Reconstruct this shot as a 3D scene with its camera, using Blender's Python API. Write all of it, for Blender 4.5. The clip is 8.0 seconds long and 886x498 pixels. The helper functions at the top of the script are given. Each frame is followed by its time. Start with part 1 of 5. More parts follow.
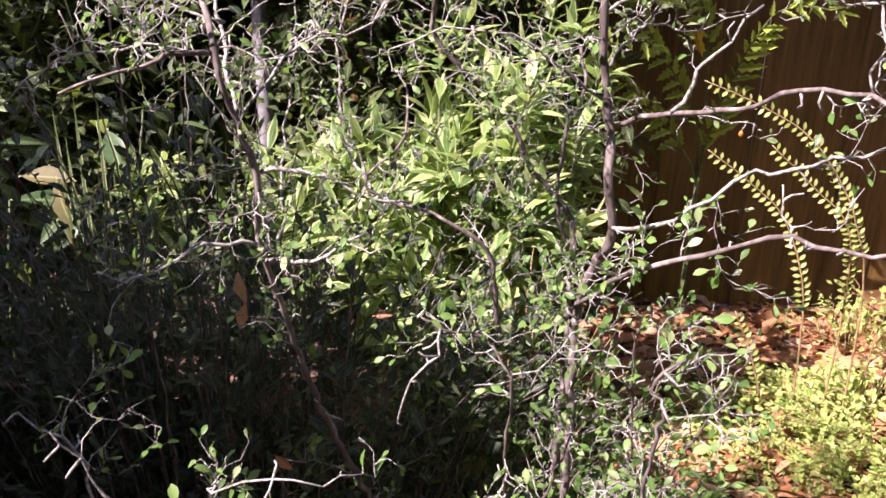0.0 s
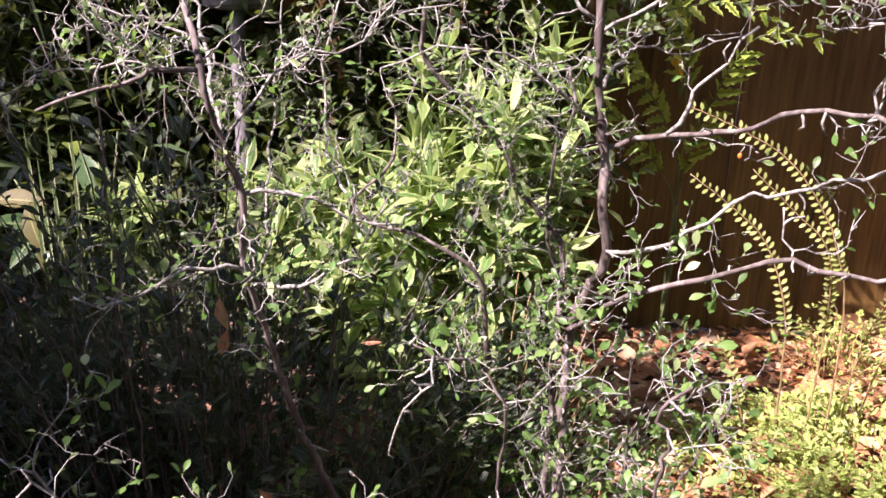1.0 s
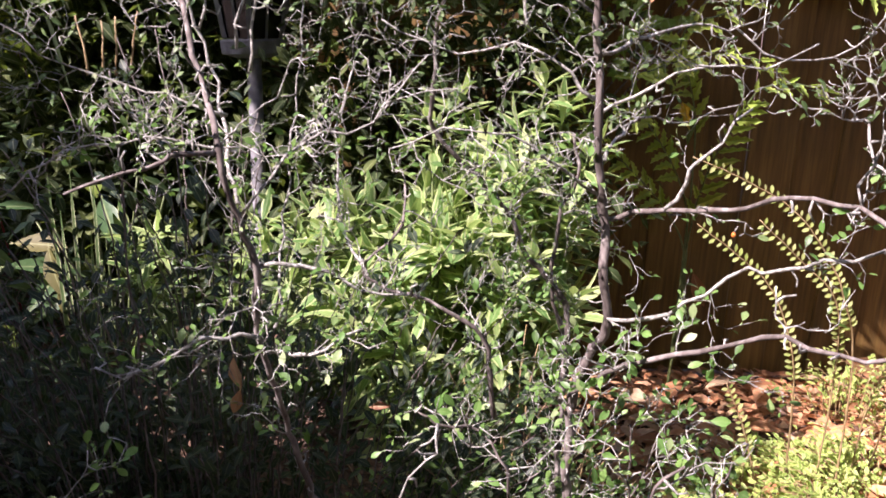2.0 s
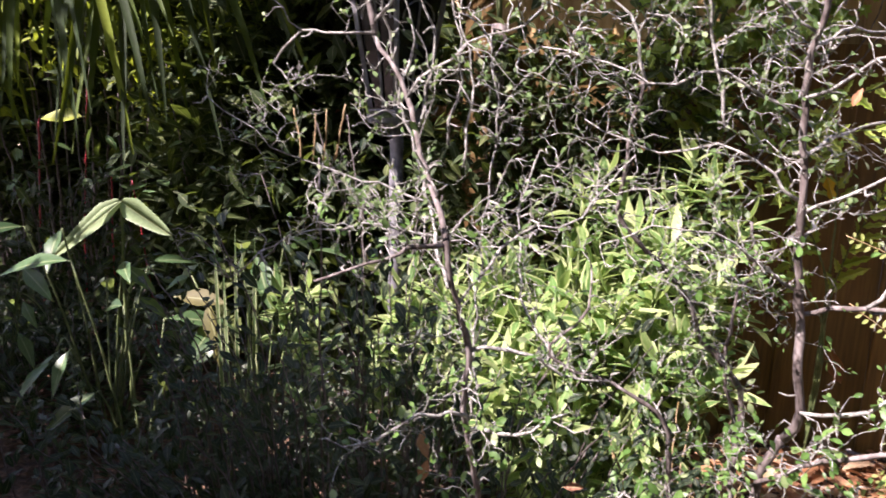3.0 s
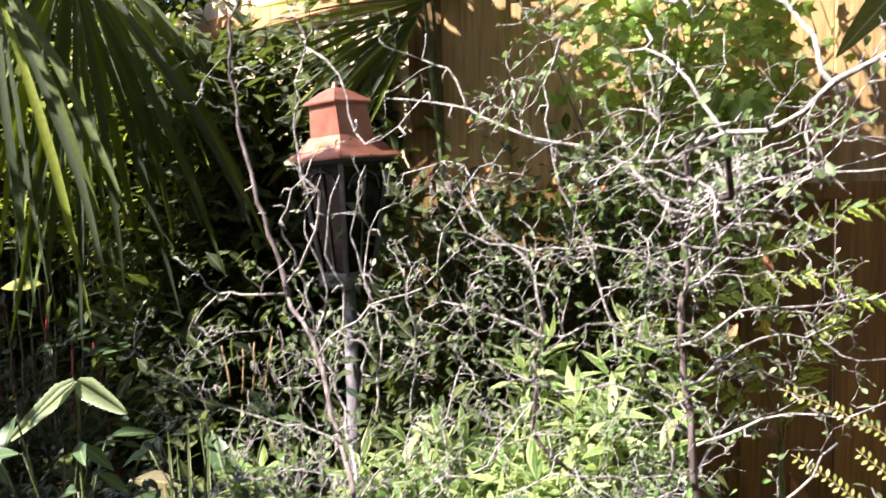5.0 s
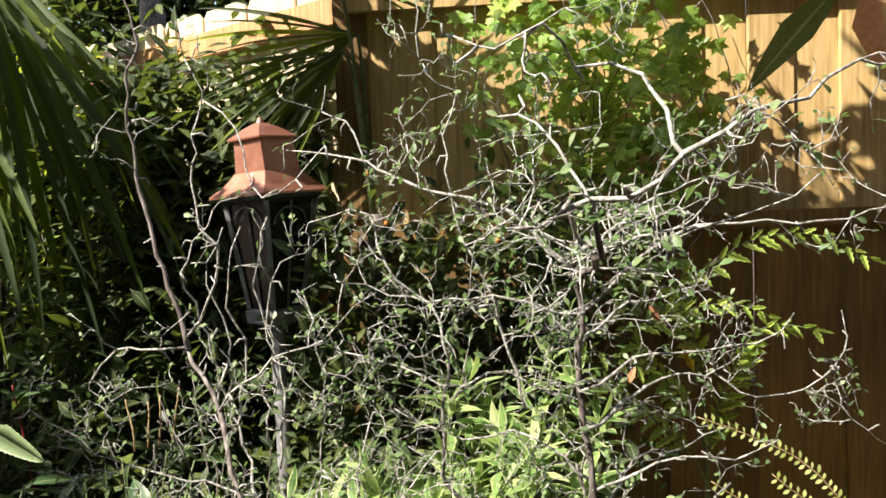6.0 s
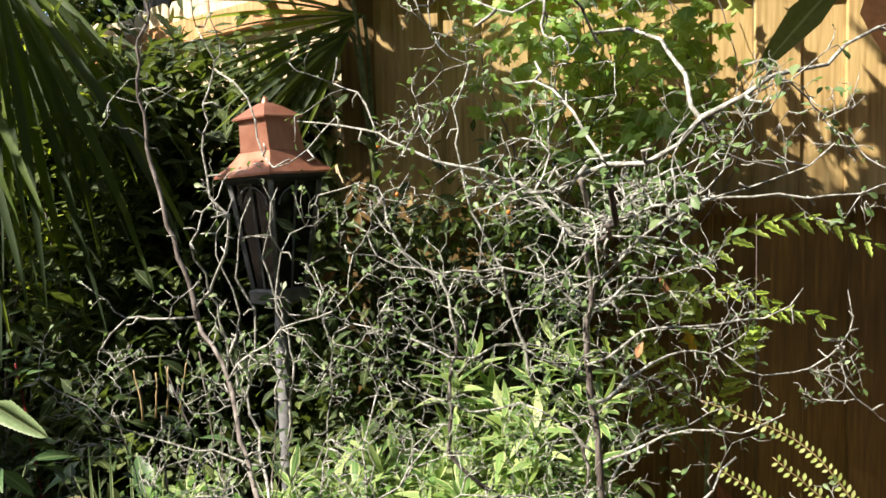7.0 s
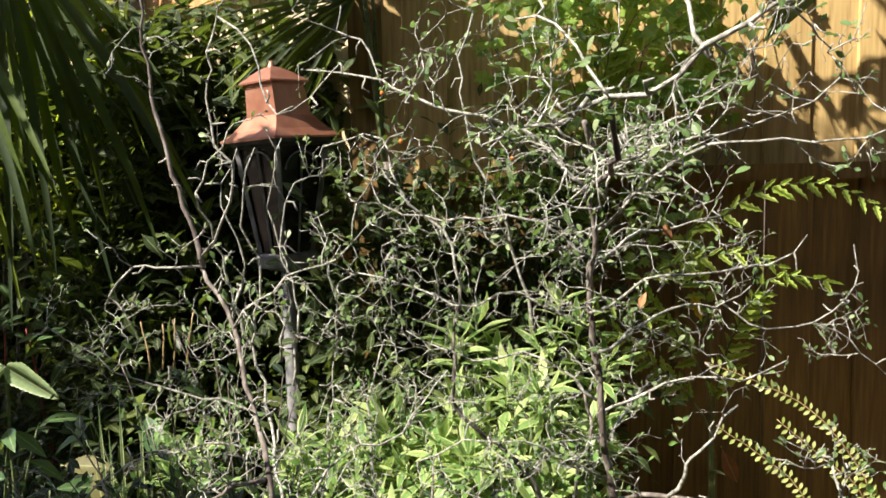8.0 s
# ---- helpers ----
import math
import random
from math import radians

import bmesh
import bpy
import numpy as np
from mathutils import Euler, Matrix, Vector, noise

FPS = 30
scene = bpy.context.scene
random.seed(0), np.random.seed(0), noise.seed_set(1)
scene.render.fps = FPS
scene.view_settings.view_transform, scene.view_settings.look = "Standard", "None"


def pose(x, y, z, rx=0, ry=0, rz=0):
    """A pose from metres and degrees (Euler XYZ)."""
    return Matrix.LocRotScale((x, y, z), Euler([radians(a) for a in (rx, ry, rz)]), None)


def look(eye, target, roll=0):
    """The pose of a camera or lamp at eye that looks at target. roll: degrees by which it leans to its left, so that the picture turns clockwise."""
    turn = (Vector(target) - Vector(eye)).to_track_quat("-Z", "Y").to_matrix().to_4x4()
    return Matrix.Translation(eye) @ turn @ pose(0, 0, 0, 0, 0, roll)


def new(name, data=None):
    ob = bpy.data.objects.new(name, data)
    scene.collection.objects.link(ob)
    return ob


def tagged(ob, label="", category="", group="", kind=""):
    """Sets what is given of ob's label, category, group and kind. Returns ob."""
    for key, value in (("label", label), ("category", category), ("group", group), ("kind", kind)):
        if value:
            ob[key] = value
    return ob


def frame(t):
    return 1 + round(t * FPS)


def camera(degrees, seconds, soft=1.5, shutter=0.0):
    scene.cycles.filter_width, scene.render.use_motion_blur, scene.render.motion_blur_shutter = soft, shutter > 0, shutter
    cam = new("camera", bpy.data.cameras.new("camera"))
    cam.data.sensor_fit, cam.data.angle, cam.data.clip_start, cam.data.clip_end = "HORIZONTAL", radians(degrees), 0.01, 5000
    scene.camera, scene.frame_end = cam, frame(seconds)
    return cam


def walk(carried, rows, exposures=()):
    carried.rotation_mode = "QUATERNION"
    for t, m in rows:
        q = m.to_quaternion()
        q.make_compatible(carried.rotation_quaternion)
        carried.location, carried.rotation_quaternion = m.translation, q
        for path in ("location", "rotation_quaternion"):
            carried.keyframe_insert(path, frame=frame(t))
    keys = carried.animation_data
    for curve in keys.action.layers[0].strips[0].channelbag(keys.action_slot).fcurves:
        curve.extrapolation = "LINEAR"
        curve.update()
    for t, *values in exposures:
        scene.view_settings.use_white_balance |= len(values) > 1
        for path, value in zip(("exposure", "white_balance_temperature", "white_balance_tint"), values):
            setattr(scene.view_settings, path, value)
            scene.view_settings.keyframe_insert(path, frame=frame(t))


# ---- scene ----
cam = camera(59.2, 8.0, soft=1.6, shutter=0.3)
PATH = [
    (0, (0.0000, 0.0000, 1.0723), (-0.0822, 1.8744, 0.3796), 0.96),
    (0.5, (-0.0068, 0.0123, 1.0669), (-0.0357, 1.9001, 0.4073), 1.49),
    (1, (-0.0170, 0.0198, 1.0643), (-0.0353, 1.9172, 0.4322), 1.57),
    (1.2, (-0.0130, 0.0217, 1.0721), (-0.0307, 1.9229, 0.4516), 1.48),
    (2.3, (-0.0100, -0.0115, 1.1224), (-0.1206, 1.9186, 0.6101), 1.59),
    (2.5, (-0.0444, -0.0238, 1.1303), (-0.2096, 1.9128, 0.6591), 1.57),
    (3, (-0.1165, -0.0413, 1.1535), (-0.4142, 1.8865, 0.7119), 1.65),
    (3.5, (-0.1288, -0.0600, 1.1896), (-0.4837, 1.8699, 0.8028), 1.02),
    (4, (-0.0941, -0.0623, 1.2274), (-0.4452, 1.8820, 0.9165), 0.26),
    (4.5, (-0.0683, -0.0748, 1.2845), (-0.3770, 1.8845, 1.0281), -1.69),
    (5, (-0.0402, -0.0570, 1.3154), (-0.2888, 1.9189, 1.1307), -1.65),
    (5.2, (-0.0226, -0.0501, 1.3315), (-0.2396, 1.9312, 1.1661), -1.91),
    (6.3, (0.0074, -0.0559, 1.3424), (-0.0822, 1.9381, 1.2158), -2.21),
    (6.5, (0.0068, -0.0550, 1.3371), (-0.0855, 1.9382, 1.2012), -2.07),
    (7, (-0.0037, -0.0585, 1.3266), (-0.1109, 1.9323, 1.1668), -1.62),
    (7.5, (0.0016, -0.0593, 1.3149), (-0.1216, 1.9282, 1.1288), -1.57),
    (8, (0.0004, -0.0623, 1.2990), (-0.1289, 1.9210, 1.0760), -1.55),
]
EXPOSURES = [(0.0, 1.88, 6600, 42), (1.2, 1.86, 6550, 41), (2.3, 1.78, 6400, 36), (4.0, 2.16, 6550, 37), (5.2, 2.06, 6600, 26), (6.3, 1.60, 7050, 12), (8.0, 1.58, 7050, 11)]
walk(cam, [(t, look(eye, target, roll)) for t, eye, target, roll in PATH], EXPOSURES)

# ---- light ----
SUN = Vector((-0.57, -0.395, 0.72)).normalized()
world = bpy.data.worlds.new("sky")
scene.world = world
world.use_nodes = True
sky = world.node_tree.nodes.new("ShaderNodeTexSky")
sky.sky_type, sky.sun_disc = "NISHITA", False
sky.sun_elevation = math.asin(SUN.z)
sky.sun_rotation = math.atan2(SUN.x, SUN.y)
background = world.node_tree.nodes["Background"]
background.inputs["Strength"].default_value = 0.145
world.node_tree.links.new(sky.outputs[0], background.inputs["Color"])
sun = new("sun", bpy.data.lights.new("sun", "SUN"))
sun.data.energy, sun.data.angle, sun.data.color = 4.8, radians(0.6), (1.0, 0.95, 0.87)
sun.matrix_world = look(SUN * 10, (0, 0, 0))


# ---- materials ----
def nodes_of(name):
    m = bpy.data.materials.new(name)
    m.use_nodes = True
    t = m.node_tree
    return m, t, t.nodes["Principled BSDF"], t.links


def chance(t):
    """A value from 0 to 1 that differs from piece to piece."""
    info, geo, add, fract = (t.nodes.new(n) for n in ("ShaderNodeObjectInfo", "ShaderNodeNewGeometry", "ShaderNodeMath", "ShaderNodeMath"))
    fract.operation = "FRACT"
    t.links.new(info.outputs["Random"], add.inputs[0])
    t.links.new(geo.outputs["Random Per Island"], add.inputs[1])
    t.links.new(add.outputs[0], fract.inputs[0])
    return fract.outputs[0]


def ramp(t, value, stops):
    r = t.nodes.new("ShaderNodeValToRGB")
    while len(r.color_ramp.elements) < len(stops):
        r.color_ramp.elements.new(0.5)
    for e, (at, c) in zip(r.color_ramp.elements, stops):
        e.position, e.color = at, (*c, 1)
    t.links.new(value, r.inputs[0])
    return r.outputs[0]


def grain(t, scale, detail=6, stretch=(1, 1, 1)):
    co, mp, n = (t.nodes.new(k) for k in ("ShaderNodeTexCoord", "ShaderNodeMapping", "ShaderNodeTexNoise"))
    mp.inputs["Scale"].default_value = stretch
    n.inputs["Scale"].default_value, n.inputs["Detail"].default_value = scale, detail
    t.links.new(co.outputs["Object"], mp.inputs[0])
    t.links.new(mp.outputs[0], n.inputs["Vector"])
    return n.outputs["Fac"]


def mix(t, fac, a, b, mode="MIX"):
    x = t.nodes.new("ShaderNodeMix")
    x.data_type, x.blend_type = "RGBA", mode
    for socket, v in ((x.inputs[0], fac), (x.inputs[6], a), (x.inputs[7], b)):
        if isinstance(v, (int, float)):
            socket.default_value = v
        elif isinstance(v, tuple):
            socket.default_value = (*v, 1)
        else:
            t.links.new(v, socket)
    return x.outputs[2]


def relief(t, p, height, strength, distance):
    b = t.nodes.new("ShaderNodeBump")
    b.inputs["Strength"].default_value, b.inputs["Distance"].default_value = strength, distance
    t.links.new(height, b.inputs["Height"])
    t.links.new(b.outputs[0], p.inputs["Normal"])


def surface(name, stops, scale, rough=0.8, stretch=(1, 1, 1), bump=0.4, depth=0.003, fine=8.0, piece=0.0, metal=0.0, stain=(0.6, 0.6, 0.6)):
    """A rough surface: a colour ramp over a stretched grain, wear at a second scale, and relief."""
    m, t, p, links = nodes_of(name)
    g = grain(t, scale, 8, stretch)
    c = ramp(t, g, stops)
    wear = ramp(t, grain(t, scale / fine, 4), [(0.35, stain), (0.65, (1, 1, 1))])
    c = mix(t, 0.8, c, wear, "MULTIPLY")
    if piece:
        c = mix(t, piece, c, ramp(t, chance(t), [(0, (0.35, 0.35, 0.35)), (1, (1.0, 1.0, 1.0))]), "MULTIPLY")
    links.new(c, p.inputs["Base Color"])
    p.inputs["Roughness"].default_value, p.inputs["Metallic"].default_value = rough, metal
    relief(t, p, g, bump, depth)
    return m


def foliage(name, stops, rough=0.45, through_light=0.4, glow=(0.55, 0.75, 0.12), edge=None, vein=0.25):
    """A leaf: colour from leaf to leaf, blotches, a paler midrib, an edge of another colour, and light that passes through."""
    m, t, p, links = nodes_of(name)
    c = ramp(t, chance(t), stops)
    c = mix(t, 0.5, c, ramp(t, grain(t, 60, 3), [(0.35, (0.55, 0.55, 0.5)), (0.6, (1, 1, 1))]), "MULTIPLY")
    uv, split, off, size = (t.nodes.new(k) for k in ("ShaderNodeUVMap", "ShaderNodeSeparateXYZ", "ShaderNodeMath", "ShaderNodeMath"))
    off.operation, off.inputs[1].default_value = "SUBTRACT", 0.5
    size.operation = "ABSOLUTE"
    links.new(uv.outputs[0], split.inputs[0])
    links.new(split.outputs[0], off.inputs[0])
    links.new(off.outputs[0], size.inputs[0])
    if edge:
        jitter = t.nodes.new("ShaderNodeMath")
        jitter.operation, jitter.inputs[1].default_value = "MULTIPLY_ADD", 0.22
        links.new(grain(t, 90, 2), jitter.inputs[0])
        links.new(size.outputs[0], jitter.inputs[2])
        c = mix(t, ramp(t, jitter.outputs[0], [(0.40, (0, 0, 0)), (0.50, (1, 1, 1))]), c, edge)
    if vein:
        rib = ramp(t, size.outputs[0], [(0.02, (vein, vein, vein)), (0.06, (0, 0, 0))])
        c = mix(t, rib, c, (0.55, 0.6, 0.3))
    links.new(c, p.inputs["Base Color"])
    p.inputs["Roughness"].default_value, p.inputs["Specular IOR Level"].default_value = rough, 0.3
    thin = t.nodes.new("ShaderNodeBsdfTranslucent")
    links.new(mix(t, 0.55, c, glow, "MIX"), thin.inputs[0])
    both = t.nodes.new("ShaderNodeMixShader")
    both.inputs[0].default_value = through_light
    links.new(p.outputs[0], both.inputs[1])
    links.new(thin.outputs[0], both.inputs[2])
    links.new(both.outputs[0], t.nodes["Material Output"].inputs[0])
    relief(t, p, grain(t, 150, 2), 0.2, 0.001)
    return m


BARK = surface("grey_bark", [(0.30, (0.070, 0.056, 0.048)), (0.45, (0.13, 0.108, 0.096)), (0.58, (0.21, 0.185, 0.168)), (0.72, (0.36, 0.335, 0.31))], 110, 0.85, (1, 1, 0.35), 0.9, 0.002, fine=6.0, stain=(0.55, 0.52, 0.50))
TWIG = surface("silver_twig", [(0.30, (0.115, 0.112, 0.096)), (0.43, (0.28, 0.277, 0.245)), (0.57, (0.455, 0.452, 0.41)), (0.73, (0.66, 0.656, 0.61))], 230, 0.75, bump=0.7, depth=0.0015, piece=0.35, fine=4.0, stain=(0.55, 0.54, 0.52))
GREY_LEAF = foliage("grey_green_small_leaf", [(0, (0.05, 0.09, 0.03)), (0.5, (0.10, 0.18, 0.06)), (0.85, (0.18, 0.26, 0.11)), (1, (0.28, 0.33, 0.18))], 0.45, 0.32, (0.30, 0.50, 0.10), vein=0.15)
SMALL_LEAF = foliage("small_round_leaf", [(0, (0.05, 0.10, 0.03)), (0.45, (0.09, 0.20, 0.045)), (0.8, (0.17, 0.30, 0.08)), (1, (0.30, 0.37, 0.19))], 0.4, 0.35, (0.30, 0.58, 0.08), vein=0.1)
GOLD_LEAF = foliage("gold_edged_leaf", [(0, (0.055, 0.14, 0.036)), (0.4, (0.125, 0.25, 0.072)), (0.75, (0.235, 0.355, 0.12)), (1, (0.40, 0.47, 0.22))], 0.42, 0.38, (0.46, 0.64, 0.15), edge=(0.41, 0.47, 0.21))
BOX_LEAF = foliage("lemon_box_leaf", [(0, (0.11, 0.20, 0.03)), (0.5, (0.25, 0.36, 0.075)), (1, (0.44, 0.51, 0.15))], 0.45, 0.35, (0.55, 0.7, 0.10), edge=(0.48, 0.56, 0.20))
SPRAY_LEAF = foliage("pale_spray_leaf", [(0, (0.26, 0.34, 0.08)), (1, (0.50, 0.54, 0.22))], 0.4, 0.4, (0.62, 0.72, 0.16))
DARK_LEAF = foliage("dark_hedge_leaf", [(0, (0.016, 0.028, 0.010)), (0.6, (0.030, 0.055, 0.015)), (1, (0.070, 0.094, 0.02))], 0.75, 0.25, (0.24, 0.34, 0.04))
# Leaf colour darkened so it carries the deep shade of the bed.
SHADE_TONED_LEAF = foliage("shade_toned_small_leaf", [(0, (0.010, 0.022, 0.012)), (0.6, (0.022, 0.042, 0.022)), (1, (0.05, 0.075, 0.035))], 0.5, 0.2, (0.18, 0.30, 0.06))
PALE_LEAF = foliage("pale_toothed_leaf", [(0, (0.16, 0.25, 0.11)), (1, (0.32, 0.40, 0.22))], 0.4, 0.3, (0.5, 0.65, 0.2), vein=0.4)
BROAD_LEAF = foliage("broad_green_leaf", [(0, (0.035, 0.075, 0.03)), (1, (0.10, 0.19, 0.08))], 0.35, 0.3, (0.5, 0.65, 0.12), vein=0.35)
VINE_LEAF = foliage("lobed_vine_leaf", [(0, (0.06, 0.14, 0.02)), (0.5, (0.19, 0.36, 0.06)), (1, (0.42, 0.58, 0.13))], 0.45, 0.45, (0.45, 0.65, 0.06), vein=0.3)
FROND_LEAF = foliage("jagged_frond_leaf", [(0, (0.26, 0.40, 0.05)), (1, (0.48, 0.62, 0.13))], 0.4, 0.4, (0.55, 0.75, 0.1))
# Near-black tones stand in for shaded blades, the bright end for sunlit ones.
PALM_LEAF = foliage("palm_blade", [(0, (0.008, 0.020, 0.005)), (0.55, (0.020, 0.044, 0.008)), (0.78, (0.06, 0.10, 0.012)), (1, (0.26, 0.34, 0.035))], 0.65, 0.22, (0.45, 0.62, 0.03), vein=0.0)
# Yellow-green leaf with sunlight put into its colour.
SUNLIT_LEAF = foliage("sunlit_yellow_green_leaf", [(0, (0.08, 0.14, 0.012)), (0.6, (0.20, 0.27, 0.025)), (1, (0.36, 0.42, 0.05))], 0.5, 0.45, (0.55, 0.68, 0.04))
SEDGE_LEAF = foliage("striped_sedge_blade", [(0, (0.05, 0.11, 0.04)), (1, (0.11, 0.2, 0.07))], 0.4, 0.3, (0.5, 0.65, 0.2), edge=(0.55, 0.58, 0.33))
DRY_LEAF = foliage("dry_fallen_leaf", [(0, (0.18, 0.08, 0.04)), (0.35, (0.40, 0.18, 0.085)), (0.7, (0.56, 0.30, 0.16)), (1, (0.62, 0.45, 0.29))], 0.6, 0.2, (0.70, 0.34, 0.12), vein=0.3)
YELLOW_LEAF = foliage("yellow_old_leaf", [(0, (0.65, 0.42, 0.03)), (1, (0.75, 0.5, 0.06))], 0.5, 0.35, (0.9, 0.6, 0.05))
OLD_LEAF = foliage("pale_old_leaf", [(0, (0.09, 0.09, 0.025)), (1, (0.15, 0.135, 0.045))], 0.6, 0.3, (0.36, 0.32, 0.07))
RED_STEM = surface("red_stem", [(0.3, (0.30, 0.02, 0.03)), (0.7, (0.55, 0.05, 0.06))], 60, 0.45)
BERRY = surface("orange_berry_skin", [(0.3, (0.55, 0.12, 0.02)), (0.7, (0.75, 0.25, 0.04))], 40, 0.3, bump=0.05, depth=0.0005)
TAN_STEM = surface("tan_stem", [(0.3, (0.25, 0.17, 0.07)), (0.7, (0.45, 0.33, 0.17))], 60, 0.6)
GREEN_STEM = surface("green_stem", [(0.3, (0.06, 0.10, 0.03)), (0.7, (0.16, 0.2, 0.07))], 60, 0.6)
DARK_BOARD = surface("dark_brown_board", [(0.3, (0.100, 0.056, 0.012)), (0.5, (0.170, 0.097, 0.022)), (0.7, (0.245, 0.148, 0.036))], 14, 0.75, (5, 5, 0.35), 0.5, 0.002, piece=0.3)
GOLD_BOARD = surface("golden_cedar_board", [(0.3, (0.32, 0.21, 0.075)), (0.5, (0.49, 0.345, 0.145)), (0.7, (0.61, 0.45, 0.21))], 14, 0.7, (5, 5, 0.35), 0.45, 0.002, piece=0.25, stain=(0.75, 0.72, 0.68))
CEDAR_RAIL = surface("warm_cedar_rail", [(0.3, (0.30, 0.14, 0.05)), (0.5, (0.44, 0.22, 0.09)), (0.7, (0.54, 0.30, 0.14))], 14, 0.75, (5, 5, 0.35), 0.45, 0.002, stain=(0.75, 0.72, 0.68))
PALE_BOARD = surface("pale_new_board", [(0.3, (0.46, 0.35, 0.21)), (0.5, (0.60, 0.49, 0.32)), (0.7, (0.70, 0.60, 0.44))], 14, 0.7, (5, 5, 0.35), 0.45, 0.002, piece=0.25, stain=(0.8, 0.78, 0.75))
SOIL = surface("bark_mulch_soil", [(0.3, (0.035, 0.022, 0.014)), (0.5, (0.12, 0.068, 0.042)), (0.7, (0.28, 0.16, 0.10))], 45, 0.95, bump=1.0, depth=0.02, fine=20.0, stain=(0.4, 0.4, 0.4))
COPPER = surface("copper_roof_paint", [(0.3, (0.32, 0.125, 0.08)), (0.55, (0.47, 0.21, 0.14)), (0.75, (0.56, 0.29, 0.21))], 14, 0.45, bump=0.15, depth=0.001, metal=0.7, stain=(0.7, 0.66, 0.62))
PEWTER = surface("weathered_grey_metal", [(0.3, (0.09, 0.09, 0.094)), (0.55, (0.17, 0.17, 0.178)), (0.75, (0.30, 0.30, 0.312))], 30, 0.7, bump=0.2, depth=0.001)
BLACK_METAL = surface("black_painted_metal", [(0.3, (0.012, 0.012, 0.012)), (0.7, (0.035, 0.033, 0.03))], 30, 0.5, bump=0.2, depth=0.001)


def smoked_glass():
    m, t, p, links = nodes_of("smoked_glass")
    p.inputs["Base Color"].default_value = (0.022, 0.021, 0.020, 1)
    p.inputs["Roughness"].default_value, p.inputs["IOR"].default_value = 0.12, 1.45
    p.inputs["Transmission Weight"].default_value = 0.45
    relief(t, p, grain(t, 12, 3), 0.05, 0.002)
    return m


GLASS = smoked_glass()


# ---- builders ----
LUMPS = random.Random(17)


class Soup:
    """Vertices, faces and leaf coordinates that become one mesh."""

    def __init__(self):
        self.v, self.f, self.uv, self.n = [], [], [], 0

    def add(self, verts, faces, uv=None):
        verts = np.asarray(verts, float)
        self.v.append(verts)
        self.f += [tuple(i + self.n for i in f) for f in faces]
        self.uv.append(np.zeros((len(verts), 2)) if uv is None else uv)
        self.n += len(verts)

    def tube(self, points, r0, r1, sides=5, rough=False):
        pts = [Vector(p) for p in points]
        if len(pts) < 2:
            return
        side = (pts[1] - pts[0]).orthogonal().normalized()
        verts, faces = [], []
        for i, p in enumerate(pts):
            d = (pts[min(i + 1, len(pts) - 1)] - pts[max(i - 1, 0)]).normalized()
            side = (side - d * side.dot(d)).normalized()
            up = d.cross(side)
            r = r0 + (r1 - r0) * i / (len(pts) - 1)
            r *= LUMPS.choice((0.9, 0.95, 1.0, 1.0, 1.08, 1.22)) if rough else 1
            for k in range(sides):
                a = 2 * math.pi * k / sides
                verts.append(p + side * (math.cos(a) * r) + up * (math.sin(a) * r))
        for i in range(len(pts) - 1):
            for k in range(sides):
                j = (k + 1) % sides
                faces.append((i * sides + k, i * sides + j, (i + 1) * sides + j, (i + 1) * sides + k))
        faces.append(tuple(reversed(range(sides))))
        faces.append(tuple(range((len(pts) - 1) * sides, len(pts) * sides)))
        self.add([tuple(v) for v in verts], faces)

    def box(self, centre, size, turn=None):
        x, y, z = (s / 2 for s in size)
        c = [Vector((sx * x, sy * y, sz * z)) for sx in (-1, 1) for sy in (-1, 1) for sz in (-1, 1)]
        c = [(turn @ v if turn else v) + Vector(centre) for v in c]
        self.add([tuple(v) for v in c], [(0, 1, 3, 2), (4, 6, 7, 5), (0, 4, 5, 1), (2, 3, 7, 6), (0, 2, 6, 4), (1, 5, 7, 3)])

    def mesh(self, name, material, shift=(0, 0, 0), smooth=True):
        me = bpy.data.meshes.new(name)
        if self.v:
            v = np.concatenate(self.v) - np.asarray(shift)
            me.from_pydata(v.tolist(), [], self.f)
            uv = np.concatenate(self.uv)
            layer = me.uv_layers.new(name="UVMap")
            index = np.empty(len(me.loops), dtype=np.int32)
            me.loops.foreach_get("vertex_index", index)
            layer.data.foreach_set("uv", uv[index].ravel())
            me.polygons.foreach_set("use_smooth", np.full(len(me.polygons), smooth))
        me.materials.append(material)
        me.update()
        return me


def thing(name, at, label, category, group="", kind=""):
    ob = new(name)
    ob.empty_display_size = 0.05
    ob.location = at
    return tagged(ob, label, category, group, kind)


def base(ob):
    """The world place of a thing or a part of it."""
    p = Vector(ob.location)
    while ob.parent:
        ob = ob.parent
        p += Vector(ob.location)
    return p


def part(name, soup, material, parent, label="", kind="", smooth=True):
    """One mesh under a thing or a part; the soup is in world coordinates."""
    ob = new(name, soup.mesh(name, material, base(parent), smooth))
    ob.parent = parent
    return tagged(ob, label, kind=kind)


